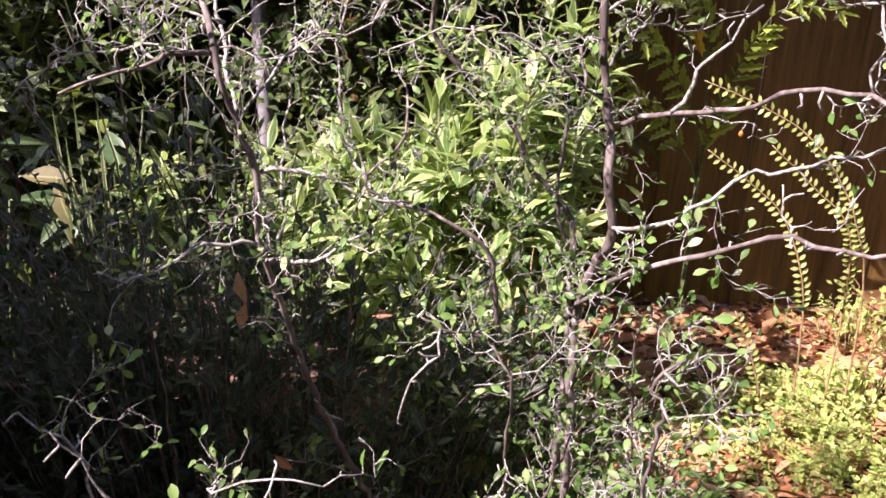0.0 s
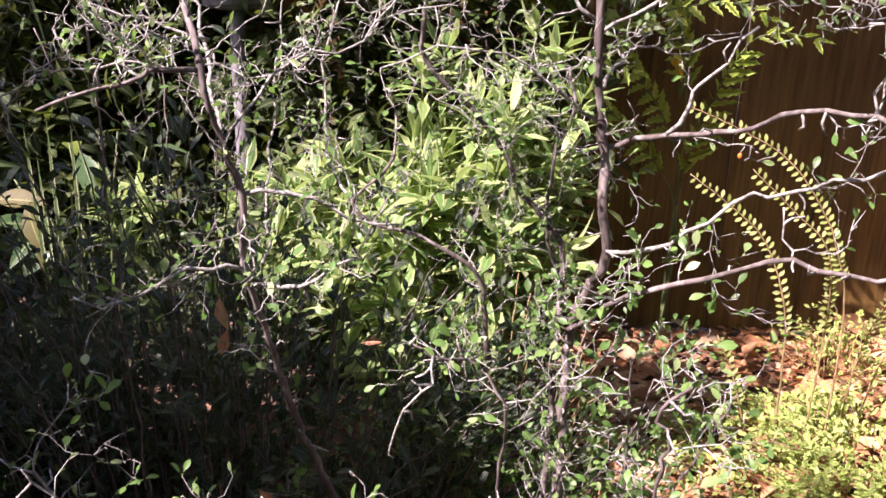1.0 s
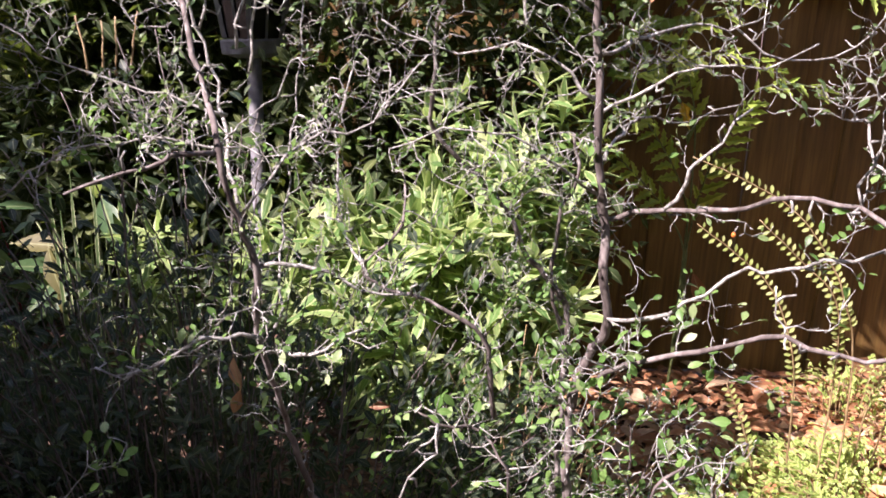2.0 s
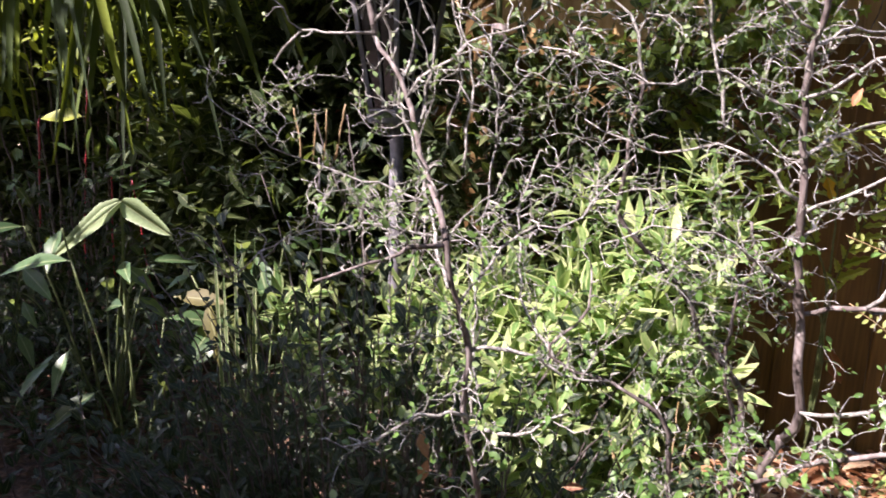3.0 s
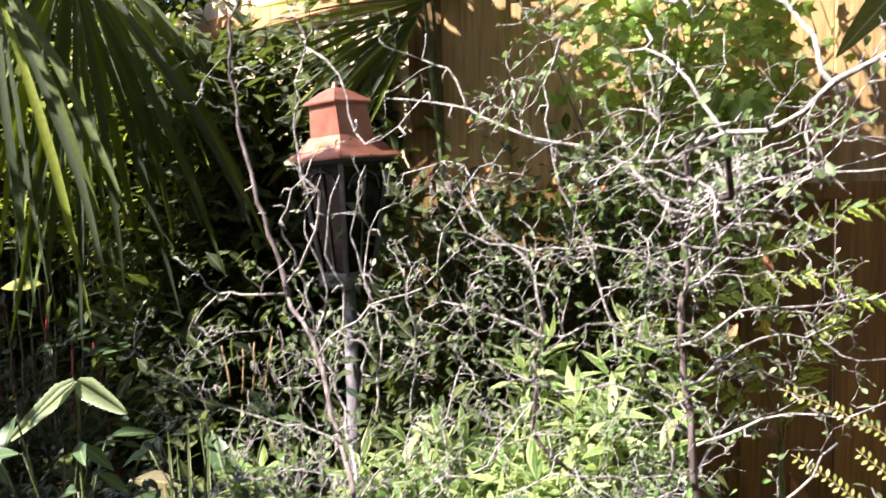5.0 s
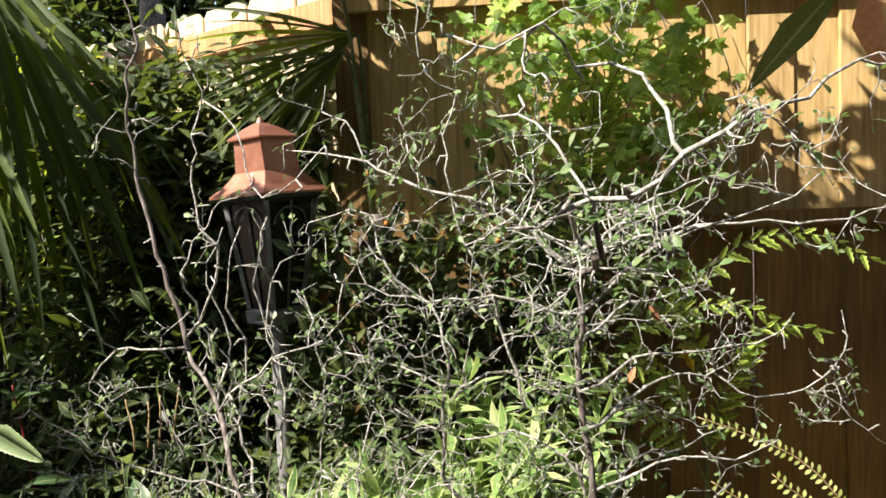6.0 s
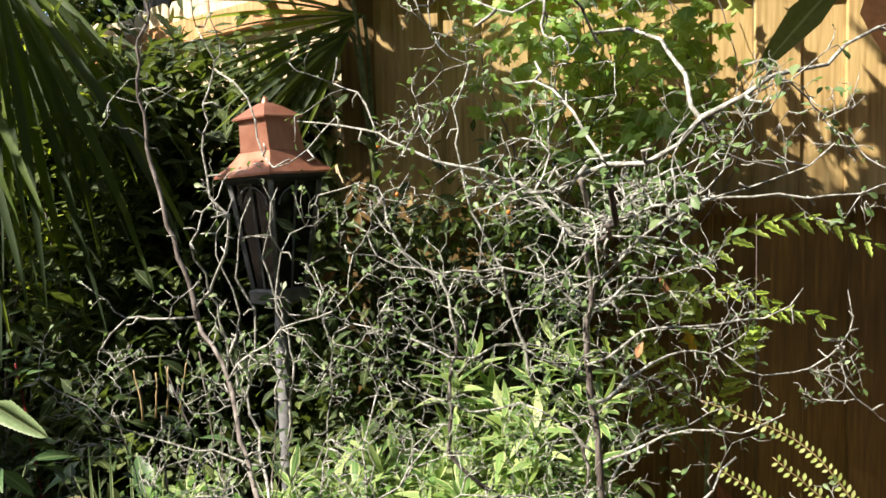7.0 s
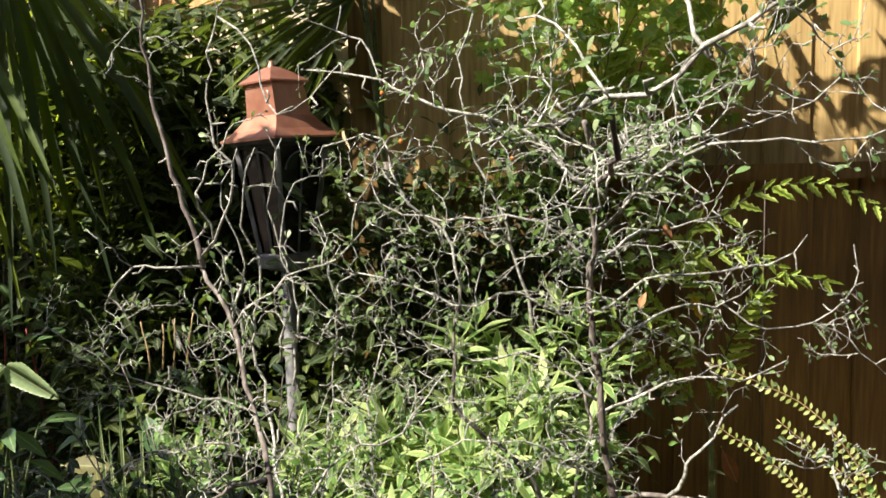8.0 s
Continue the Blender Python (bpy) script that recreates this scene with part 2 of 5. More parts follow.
def leaf_shape(length, width, widest=0.5, fold=0.2, curl=0.15, stalk=0.0, rows=5, power=0.8):
    """A folded, curling blade along +y with its face up: vertices, faces, leaf coordinates."""
    v, uv, f = [], [], []
    if stalk:
        s = length * 0.02 + 0.0004
        v += [(-s, 0, 0), (s, 0, 0)]
        uv += [(0.48, 0), (0.52, 0)]
    for i in range(rows + 1):
        t = i / rows
        w = (t / widest) ** power if t < widest else (max(0.0, 1 - t) / (1 - widest)) ** power
        w = width / 2 * max(w, 0.06)
        y = stalk + length * t
        z = -curl * length * t * t
        if i == rows:
            v.append((0, y, z))
            uv.append((0.5, 1))
        else:
            v += [(-w, y, z + fold * w), (0, y, z), (w, y, z + fold * w)]
            uv += [(0, t), (0.5, t), (1, t)]
    o = 2 if stalk else 0
    if stalk:
        f.append((0, 1, o + 1))
    for i in range(rows - 1):
        a = o + 3 * i
        f += [(a, a + 1, a + 4, a + 3), (a + 1, a + 2, a + 5, a + 4)]
    a = o + 3 * (rows - 1)
    f += [(a, a + 1, a + 3), (a + 1, a + 2, a + 3)]
    return np.array(v), f, np.array(uv)


def lobed_shape(size, lobes=5, depth=0.42, curl=0.15):
    """A broad leaf with pointed lobes, as a fan round its middle."""
    v, uv = [(0, size * 0.35, 0)], [(0.5, 0.4)]
    n = lobes * 2 + 1
    for i in range(n):
        a = math.pi * (-0.72 + 1.44 * i / (n - 1)) + math.pi / 2
        r = size * (0.62 if i % 2 else 0.62 * (1 - depth)) * (1.15 if i == n // 2 else 1)
        x, y = r * math.cos(a), size * 0.35 + r * math.sin(a)
        v.append((x, y, -curl * (x * x + (y - size * 0.35) ** 2) / size))
        uv.append((0.5 + x / size, y / size))
    v.append((0, 0, 0))
    uv.append((0.5, 0))
    f = [(0, i, i + 1) for i in range(1, n)] + [(0, n, n + 1), (0, n + 1, 1)]
    return np.array(v), f, np.array(uv)


def jagged_shape(length, width, teeth=3, notch=0.55):
    """A stiff leaflet with sharp teeth on both sides."""
    v, uv = [(0, 0, 0)], [(0.5, 0)]
    for side in (-1, 1):
        for i in range(teeth * 2 + 1):
            t = (i + 0.5) / (teeth * 2 + 1.5)
            w = width / 2 * (1 - t) ** 0.5 * min(1.0, 0.3 + 3 * t) * (1.0 if i % 2 else notch)
            v.append((side * w, length * t, 0.25 * w))
            uv.append((0.5 + 0.5 * side * w / (width / 2), t))
    v.append((0, length, -0.05 * length))
    uv.append((0.5, 1))
    n, tip = teeth * 2 + 1, len(v) - 1
    spine = []
    for i in range(n):
        t = (i + 0.5) / (teeth * 2 + 1.5)
        spine.append(len(v))
        v.append((0, length * t, 0))
        uv.append((0.5, t))
    f = []
    for side in (0, 1):
        rim = [1 + side * n + i for i in range(n)]
        for i in range(n - 1):
            f.append((spine[i], spine[i + 1], rim[i + 1], rim[i]))
        f += [(0, spine[0], rim[0]), (spine[-1], tip, rim[-1])]
    return np.array(v), f, np.array(uv)


def aim(at, along, face=None, size=1.0, roll=0.0):
    """The pose of a leaf that grows from a place along a direction, its face turned to another."""
    y = Vector(along).normalized()
    z = Vector(face if face is not None else (0, 0, 1))
    x = y.cross(z)
    if x.length < 1e-4:
        x = y.orthogonal()
    x.normalize()
    z = x.cross(y)
    m = Matrix((x, y, z)).transposed().to_4x4()
    return Matrix.Translation(at) @ m @ Matrix.Rotation(roll, 4, "Y") @ Matrix.Scale(size, 4)


def leaves(parent, name, shape, poses, material, keep=300, label=""):
    """The front leaves of a plant as parts that share one mesh, the rest joined."""
    v, f, uv = shape
    one = Soup()
    one.add(v, f, uv)
    me = one.mesh(name, material)
    poses = sorted(poses, key=lambda m: m.translation.y)
    shift = Matrix.Translation(-base(parent))
    for m in poses[:keep]:
        ob = new(name, me)
        ob.parent = parent
        ob.matrix_basis = shift @ m
        if label:
            tagged(ob, label)
    if len(poses) > keep:
        rest = Soup()
        h = np.c_[v, np.ones(len(v))]
        for m in poses[keep:]:
            rest.add((h @ np.array(m).T)[:, :3], f, uv)
        part(name + "_mass", rest, material, parent, kind="stuff")


R = random.Random(7)


def rnd(a=-1.0, b=1.0):
    return R.uniform(a, b)


def any_way(flat=1.0):
    while True:
        v = Vector((rnd(), rnd(), rnd() * flat))
        if 0.05 < v.length < 1:
            return v.normalized()


def curve(points, step=0.02, wobble=0.0):
    """A smooth line through a few places, with small kinks."""
    p = [Vector(q) for q in points]
    p = [p[0] * 2 - p[1]] + p + [p[-1] * 2 - p[-2]]
    out = []
    for a, b, c, d in zip(p, p[1:], p[2:], p[3:]):
        n = max(2, int((c - b).length / step))
        for i in range(n):
            t = i / n
            q = 0.5 * (2 * b + (c - a) * t + (2 * a - 5 * b + 4 * c - d) * t * t + (3 * b - a - 3 * c + d) * t ** 3)
            out.append(q + any_way() * wobble)
    return out + [p[-2]]


# ---- setting ----
def ground():
    """One sheet to the horizon, uneven near the bed."""
    s = Soup()
    xs = np.r_[-400, -60, -12, np.linspace(-4, 4, 81), 12, 60, 400]
    ys = np.r_[-400, -60, -12, np.linspace(-2, 5, 71), 12, 60, 400]
    v = []
    for y in ys:
        for x in xs:
            near = abs(x) < 5 and -3 < y < 6
            z = 0.03 * noise.noise((x * 1.7, y * 1.7, 0)) + 0.012 * noise.noise((x * 9, y * 9, 3)) if near else -0.02
            v.append((x, y, z))
    n = len(xs)
    f = [(j * n + i, j * n + i + 1, (j + 1) * n + i + 1, (j + 1) * n + i) for j in range(len(ys) - 1) for i in range(n - 1)]
    s.add(v, f)
    ob = new("ground", s.mesh("ground", SOIL))
    tagged(ob, "dark brown soil strewn with bark mulch", "ground", kind="structure")


ground()


def board_mesh(width, height, depth, dog_ear=0.0):
    """An upright board with eased edges and, if asked, clipped top corners."""
    e = 0.004
    s = Soup()
    w, d = width / 2, depth / 2
    ring = [(-w, -d + e), (-w + e, -d), (w - e, -d), (w, -d + e), (w, d), (-w, d)]
    v = [(x, y, 0) for x, y in ring]
    v += [(x, y, height - dog_ear) for x, y in ring]
    top = w - dog_ear if dog_ear else w - e
    v += [(max(-top, min(top, x)), y, height) for x, y in ring]
    f = [tuple(range(5, -1, -1)), tuple(range(12, 18))]
    for k in (0, 6):
        f += [(k + i, k + (i + 1) % 6, k + 6 + (i + 1) % 6, k + 6 + i) for i in range(6)]
    s.add(v, f)
    return s


def fence(name, start, end, low, high, rails, material, label, dog_ear=0.0, pitch=0.142, lift=0.0, rail_material=None):
    """A run of upright boards with rails on the garden side, posts behind."""
    a, b = Vector((*start, 0)), Vector((*end, 0))
    along = (b - a).normalized()
    length = (b - a).length
    angle = math.atan2(along.y, along.x)
    ob = thing(name, (a.x, a.y, low), label, "fence")
    turn = Matrix.Rotation(angle, 4, "Z")
    alike = board_mesh(pitch + 0.004, high - low, 0.010, dog_ear).mesh("board", material, smooth=False)
    r = random.Random(3)
    for i in range(int(length / pitch)):
        piece = new("board", alike)
        piece.parent = ob
        piece.matrix_basis = Matrix.Translation(along * (pitch * (i + 0.5)) + Vector((along.y, -along.x, 0)) * (0.011 * (i % 2) - 0.011) + Vector((0, 0, r.uniform(-lift, lift)))) @ turn @ Matrix.Rotation(radians(r.uniform(-0.15, 0.15)), 4, "Y") @ Matrix.Rotation(radians(r.uniform(-0.5, 0.5)), 4, "Z")
    out = Vector((along.y, -along.x, 0))
    for z, tall, thick in rails:
        s = Soup()
        s.box(a + along * (length / 2) + out * (0.009 + thick / 2 + 0.003) + Vector((0, 0, z)), (length, thick, tall), turn.to_3x3())
        part("rail", s, rail_material or material, ob, smooth=False)
    for i in range(int(length / 2.4) + 1):
        s = Soup()
        s.box(a + along * min(2.4 * i + 0.05, length) - out * 0.06 + Vector((0, 0, high / 2 - 0.05)), (0.09, 0.09, high - 0.1), turn.to_3x3())
        part("post", s, material, ob, smooth=False)
    return ob


FENCE_Y = 2.45
# The lower boards are a darker brown than the upper ones.
fence("lower_fence", (-0.42, FENCE_Y), (4.4, FENCE_Y), 0.0, 1.26, [(1.24, 0.05, 0.03)], DARK_BOARD, "dark brown timber fence of upright boards")
fence("upper_fence", (-0.42, FENCE_Y + 0.035), (4.4, FENCE_Y + 0.035), 1.262, 2.12, [(1.99, 0.09, 0.03)], GOLD_BOARD, "golden cedar board fence above the dark lower fence", 0.02)
fence("side_fence", (-5.0, 5.95), (-0.31, 2.533), 0.0, 2.13, [(1.99, 0.09, 0.035), (1.0, 0.09, 0.035)], PALE_BOARD, "pale cedar board fence with notched tops and a top rail", 0.025, lift=0.012, rail_material=CEDAR_RAIL)


def corner_post():
    ob = thing("fence_post", (-0.40, 2.55, 0), "thick dark timber post where two fences meet", "post")
    s = Soup()
    s.box((-0.40, 2.54, 1.12), (0.11, 0.11, 2.24))
    part("shaft", s, DARK_BOARD, ob, smooth=False)
    s = Soup()
    s.box((-0.40, 2.54, 2.26), (0.14, 0.14, 0.03))
    part("cap", s, DARK_BOARD, ob, smooth=False)


corner_post()


# ---- lantern ----
def square_ring(half, z, c, turn):
    """Four corners about the lantern's axis, which leans a little."""
    ring = [turn @ Vector((sx * half, sy * half, 0)) for sx, sy in ((-1, -1), (1, -1), (1, 1), (-1, 1))]
    return [c + p + Vector((-0.11 * max(0, z - 1.42), 0, z + 0.045 * p.x)) for p in ring]


def stacked(rings, close=True):
    v = [tuple(p) for r in rings for p in r]
    n = len(rings[0])
    f = [(i * n + k, i * n + (k + 1) % n, (i + 1) * n + (k + 1) % n, (i + 1) * n + k) for i in range(len(rings) - 1) for k in range(n)]
    if close:
        f += [tuple(reversed(range(n))), tuple(range((len(rings) - 1) * n, len(rings) * n))]
    s = Soup()
    s.add(v, f)
    return s


def lantern():
    c = Vector((-0.598, 2.15, 0))
    turn = Matrix.Rotation(radians(55), 3, "Z")
    ob = thing("garden_lantern", (c.x, c.y, 0), "tapered black garden lantern with copper roof on grey pole", "lantern")
    s = Soup()
    s.tube([c + Vector((0, 0, z)) for z in (0, 0.5, 1.02)], 0.02, 0.02, 16)
    part("pole", s, PEWTER, ob, "weathered grey metal pole")
    part("base_plate", stacked([square_ring(h, z, c, turn) for h, z in ((0.03, 1.0), (0.059, 1.012), (0.062, 1.045), (0.056, 1.05))]), PEWTER, ob, "pale grey base plate", smooth=False)
    low, top, z0, z1 = 0.052, 0.091, 1.05, 1.365
    for k, (sx, sy) in enumerate(((-1, -1), (1, -1), (1, 1), (-1, 1))):
        s = Soup()
        a, b = c + turn @ Vector((sx * low, sy * low, z0)), c + turn @ Vector((sx * top, sy * top, z1))
        s.tube([a, b], 0.0085, 0.0085, 4)
        part("corner_bar", s, PEWTER, ob, smooth=False)
        nx, ny = ((1, -1), (1, 1), (-1, 1), (-1, -1))[k]
        a2, b2 = c + turn @ Vector((nx * low, ny * low, z0)), c + turn @ Vector((nx * top, ny * top, z1))
        s = Soup()
        inset = 0.93
        q = [c.lerp(p, inset) for p in (a, a2, b2, b)]
        q = [Vector((p.x, p.y, z)) for p, z in zip(q, (z0, z0, z1, z1))]
        into = [Vector((c.x, c.y, p.z)).lerp(p, 0.96) for p in q]
        s.add([tuple(p) for p in q + into], [(0, 1, 2, 3), (7, 6, 5, 4), (0, 4, 5, 1), (1, 5, 6, 2), (2, 6, 7, 3), (3, 7, 4, 0)])
        part("glass_pane", s, GLASS, ob, "dark smoked glass pane", smooth=False)
        s = Soup()
        mid0, mid1 = (a + a2) / 2, (b + b2) / 2
        s.tube([mid0, mid1], 0.004, 0.004, 4)
        part("glazing_bar", s, PEWTER, ob, smooth=False)
        s = Soup()
        arch = [mid1 + (b2 - b) * 0.32 * math.cos(u) + (mid0 - mid1) * (0.24 - 0.16 * math.sin(u)) for u in np.linspace(0, math.pi, 9)]
        s.tube(arch, 0.003, 0.003, 4)
        part("arched_bar", s, PEWTER, ob, smooth=False)
    s = Soup()
    s.tube([c + Vector((0, 0, z)) for z in (1.05, 1.2)], 0.022, 0.018, 10)
    part("candle_tube", s, BLACK_METAL, ob)
    part("head_frame", stacked([square_ring(h, z, c, turn) for h, z in ((0.092, 1.352), (0.101, 1.362), (0.101, 1.378))]), BLACK_METAL, ob, smooth=False)
    eave = 0.120
    roof = stacked([square_ring(h, z, c, turn) for h, z in ((0.09, 1.374), (eave, 1.371), (eave, 1.377), (0.094, 1.400), (0.077, 1.423), (0.067, 1.438), (0.060, 1.440))])
    part("roof", roof, COPPER, ob, "copper-orange four-sided flared roof", smooth=False)
    part("cupola", stacked([square_ring(h, z, c, turn) for h, z in ((0.064, 1.436), (0.058, 1.522), (0.060, 1.530))]), COPPER, ob, smooth=False)
    part("cap", stacked([square_ring(h, z, c, turn) for h, z in ((0.050, 1.528), (0.070, 1.530), (0.070, 1.535), (0.034, 1.564), (0.014, 1.576))]), COPPER, ob, "small copper cap", smooth=False)
    s = Soup()
    s.tube([c + Vector((-0.018, 0, z)) for z in (1.570, 1.578, 1.586, 1.594)], 0.014, 0.005, 10)
    part("finial", s, COPPER, ob)


lantern()


# ---- wire-netting bush ----
def bush():
    ob = thing("wire_netting_bush", (0.10, 0.85, 0), "tangled grey wiry shrub with tiny round green leaves", "shrub")
    stems = []

    def stem(points, r0, r1, name="branch", twigs=1.0):
        thin = r0 < 0.0042
        line = curve(points, 0.019 if thin else 0.016, 0.0040 if thin else 0.0026)
        s = Soup()
        s.tube(line, r0 * 0.54, r1 * 0.55, 8, True)
        part(name, s, TWIG if thin else BARK, ob)
        stems.append((line, twigs))

    # the two upright trunks and the leaning ones
    stem([(0.10, 0.85, -0.02), (0.12, 0.82, 0.4), (0.115, 0.80, 0.70), (0.13, 0.78, 0.78)], 0.0135, 0.0085, "trunk", 0.7)
    stem([(0.13, 0.78, 0.78), (0.14, 0.76, 0.82), (0.13, 0.76, 0.88), (0.13, 0.77, 0.92), (0.112, 0.75, 1.01), (0.105, 0.745, 1.08), (0.10, 0.74, 1.16), (0.10, 0.72, 1.22), (0.09, 0.70, 1.27), (0.09, 0.66, 1.29), (0.08, 0.62, 1.33)], 0.0095, 0.004, "trunk", 0.7)
    stem([(0.10, 0.87, -0.02), (0.12, 0.93, 0.40), (0.125, 0.95, 0.68), (0.11, 0.95, 0.75), (0.10, 0.95, 0.81), (0.11, 0.96, 0.89), (0.13, 0.97, 0.93), (0.12, 0.98, 0.98)], 0.0095, 0.0036, "trunk", 0.9)
    stem([(0.125, 0.94, 0.66), (0.12, 0.93, 0.77), (0.07, 0.93, 0.83), (0.04, 0.92, 0.89), (0.0, 0.90, 0.94), (-0.05, 0.88, 0.99), (-0.05, 0.86, 1.06), (-0.04, 0.84, 1.15)], 0.0078, 0.0034, "trunk", 0.9)
    stem([(0.06, 0.84, 0.0), (-0.08, 0.80, 0.35), (-0.17, 0.74, 0.62), (-0.19, 0.72, 0.72), (-0.20, 0.68, 0.81), (-0.20, 0.67, 0.89), (-0.21, 0.66, 0.94), (-0.22, 0.65, 1.00), (-0.245, 0.69, 1.05), (-0.28, 0.74, 1.13), (-0.32, 0.77, 1.19)], 0.0085, 0.0045, "trunk", 0.7)
    stem([(-0.32, 0.77, 1.19), (-0.33, 0.78, 1.23), (-0.36, 0.79, 1.31), (-0.38, 0.80, 1.40), (-0.38, 0.80, 1.50), (-0.37, 0.81, 1.53), (-0.39, 0.81, 1.60)], 0.0055, 0.002, "branch", 0.5)
    # the boughs nearest the path, at head height
    stem([(0.065, 0.46, 1.334), (0.04, 0.46, 1.322), (0.015, 0.465, 1.317), (-0.005, 0.48, 1.310)], 0.0030, 0.0009, "branch", 0.9)
    stem([(0.06, 0.46, 1.333), (0.10, 0.45, 1.34), (0.13, 0.42, 1.36), (0.17, 0.43, 1.39), (0.21, 0.45, 1.395), (0.25, 0.47, 1.42), (0.31, 0.48, 1.42)], 0.0038, 0.0014, "branch", 0.45)
    stem([(0.13, 0.42, 1.36), (0.12, 0.44, 1.39), (0.11, 0.46, 1.42), (0.07, 0.48, 1.43), (0.05, 0.45, 1.45), (0.02, 0.46, 1.44), (-0.01, 0.47, 1.45)], 0.0031, 0.0009, "branch", 0.35)
    stem([(0.08, 0.46, 1.335), (0.087, 0.49, 1.30), (0.085, 0.56, 1.28), (0.092, 0.66, 1.27)], 0.0042, 0.0045, "branch", 0.4)
    stem([(0.08, 0.46, 1.335), (0.07, 0.48, 1.36), (0.05, 0.50, 1.39), (0.02, 0.52, 1.40)], 0.0025, 0.0012, "branch", 0.5)
    stem([(0.24, 0.50, 1.345), (0.19, 0.53, 1.32), (0.13, 0.58, 1.305), (0.09, 0.65, 1.29)], 0.0011, 0.0026, "branch", 0.7)
    # the left stems
    stem([(-0.32, 0.77, 1.20), (-0.28, 0.76, 1.26), (-0.27, 0.75, 1.30), (-0.29, 0.75, 1.32), (-0.30, 0.75, 1.37), (-0.29, 0.75, 1.40), (-0.295, 0.75, 1.42), (-0.28, 0.75, 1.45), (-0.28, 0.75, 1.47), (-0.30, 0.76, 1.50)], 0.0032, 0.0012, "branch", 0.4)
    stem([(-0.28, 0.75, 1.45), (-0.24, 0.74, 1.42), (-0.23, 0.73, 1.38), (-0.21, 0.72, 1.35), (-0.15, 0.73, 1.40)], 0.002, 0.001, "branch", 0.15)
    stem([(-0.32, 0.77, 1.19), (-0.37, 0.77, 1.19), (-0.40, 0.77, 1.19), (-0.43, 0.78, 1.16), (-0.42, 0.78, 1.14), (-0.40, 0.78, 1.12)], 0.0028, 0.0012, "branch", 0.4)
    stem([(-0.22, 0.65, 1.0), (-0.25, 0.63, 1.0), (-0.27, 0.62, 0.99), (-0.30, 0.60, 0.98), (-0.33, 0.60, 0.97)], 0.0045, 0.0018, "branch", 0.7)
    stem([(-0.20, 0.67, 0.89), (-0.16, 0.68, 0.895), (-0.11, 0.69, 0.87), (-0.06, 0.70, 0.86)], 0.004, 0.0018, "branch", 0.9)
    stem([(-0.20, 0.68, 0.82), (-0.24, 0.64, 0.83), (-0.29, 0.61, 0.81), (-0.32, 0.60, 0.82)], 0.004, 0.0018, "branch", 0.9)
    stem([(-0.20, 0.69, 0.80), (-0.15, 0.66, 0.81), (-0.10, 0.66, 0.84)], 0.004, 0.0018, "branch", 1.0)
    stem([(-0.23, 0.72, 0.94), (-0.27, 0.82, 1.02), (-0.30, 0.85, 1.10), (-0.32, 0.82, 1.21), (-0.33, 0.80, 1.27), (-0.30, 0.82, 1.34)], 0.004, 0.0015, "branch", 0.6)
    stem([(-0.20, 0.75, 0.80), (-0.21, 0.86, 0.95), (-0.20, 0.90, 1.08), (-0.215, 0.92, 1.2)], 0.003, 0.0014, "branch", 0.7)
    # the middle
    stem([(0.09, 0.68, 1.27), (0.03, 0.70, 1.325), (-0.04, 0.72, 1.35), (-0.11, 0.74, 1.38), (-0.15, 0.76, 1.39), (-0.20, 0.77, 1.40)], 0.004, 0.0014, "branch", 0.9)
    stem([(-0.11, 0.74, 1.38), (-0.13, 0.76, 1.43), (-0.16, 0.78, 1.44), (-0.16, 0.80, 1.47)], 0.002, 0.001, "branch", 0.3)
    stem([(0.05, 0.82, 1.10), (0.01, 0.80, 1.24), (-0.02, 0.80, 1.30), (-0.03, 0.80, 1.35), (-0.03, 0.80, 1.41), (-0.02, 0.80, 1.46), (-0.05, 0.80, 1.48), (-0.06, 0.80, 1.57)], 0.0035, 0.0013, "branch", 0.6)
    stem([(-0.04, 0.84, 1.15), (-0.06, 0.85, 1.22), (-0.11, 0.84, 1.27), (-0.13, 0.86, 1.33), (-0.20, 0.86, 1.32)], 0.0035, 0.0015, "branch", 1.0)
    stem([(0.03, 0.84, 0.66), (0.02, 0.83, 0.75), (-0.01, 0.82, 0.79), (-0.05, 0.82, 0.81), (-0.11, 0.82, 0.83), (-0.12, 0.82, 0.85), (-0.08, 0.84, 0.89), (-0.08, 0.86, 0.94)], 0.006, 0.002, "branch", 1.0)
    stem([(-0.11, 0.82, 0.83), (-0.16, 0.9, 0.88), (-0.17, 0.95, 0.98), (-0.15, 0.97, 1.06)], 0.004, 0.0018, "branch", 0.8)
    # the right boughs
    stem([(0.11, 0.80, 0.71), (0.14, 0.74, 0.77), (0.155, 0.70, 0.80), (0.19, 0.68, 0.82), (0.22, 0.65, 0.84), (0.26, 0.62, 0.862), (0.285, 0.58, 0.865), (0.33, 0.54, 0.88)], 0.0052, 0.003, "branch", 0.4)
    stem([(0.14, 0.76, 0.82), (0.19, 0.73, 0.84), (0.22, 0.71, 0.87), (0.25, 0.69, 0.90), (0.27, 0.66, 0.91), (0.33, 0.59, 0.955)], 0.004, 0.0022, "branch", 0.3)
    stem([(0.13, 0.78, 0.92), (0.17, 0.75, 0.94), (0.20, 0.71, 0.95), (0.23, 0.67, 0.96), (0.235, 0.63, 0.98), (0.27, 0.56, 0.99), (0.29, 0.53, 0.975)], 0.0048, 0.003, "branch", 0.4)
    stem([(0.18, 0.735, 0.94), (0.19, 0.72, 0.97), (0.20, 0.72, 0.99), (0.22, 0.73, 1.01), (0.25, 0.74, 1.04)], 0.004, 0.002, "branch", 0.6)
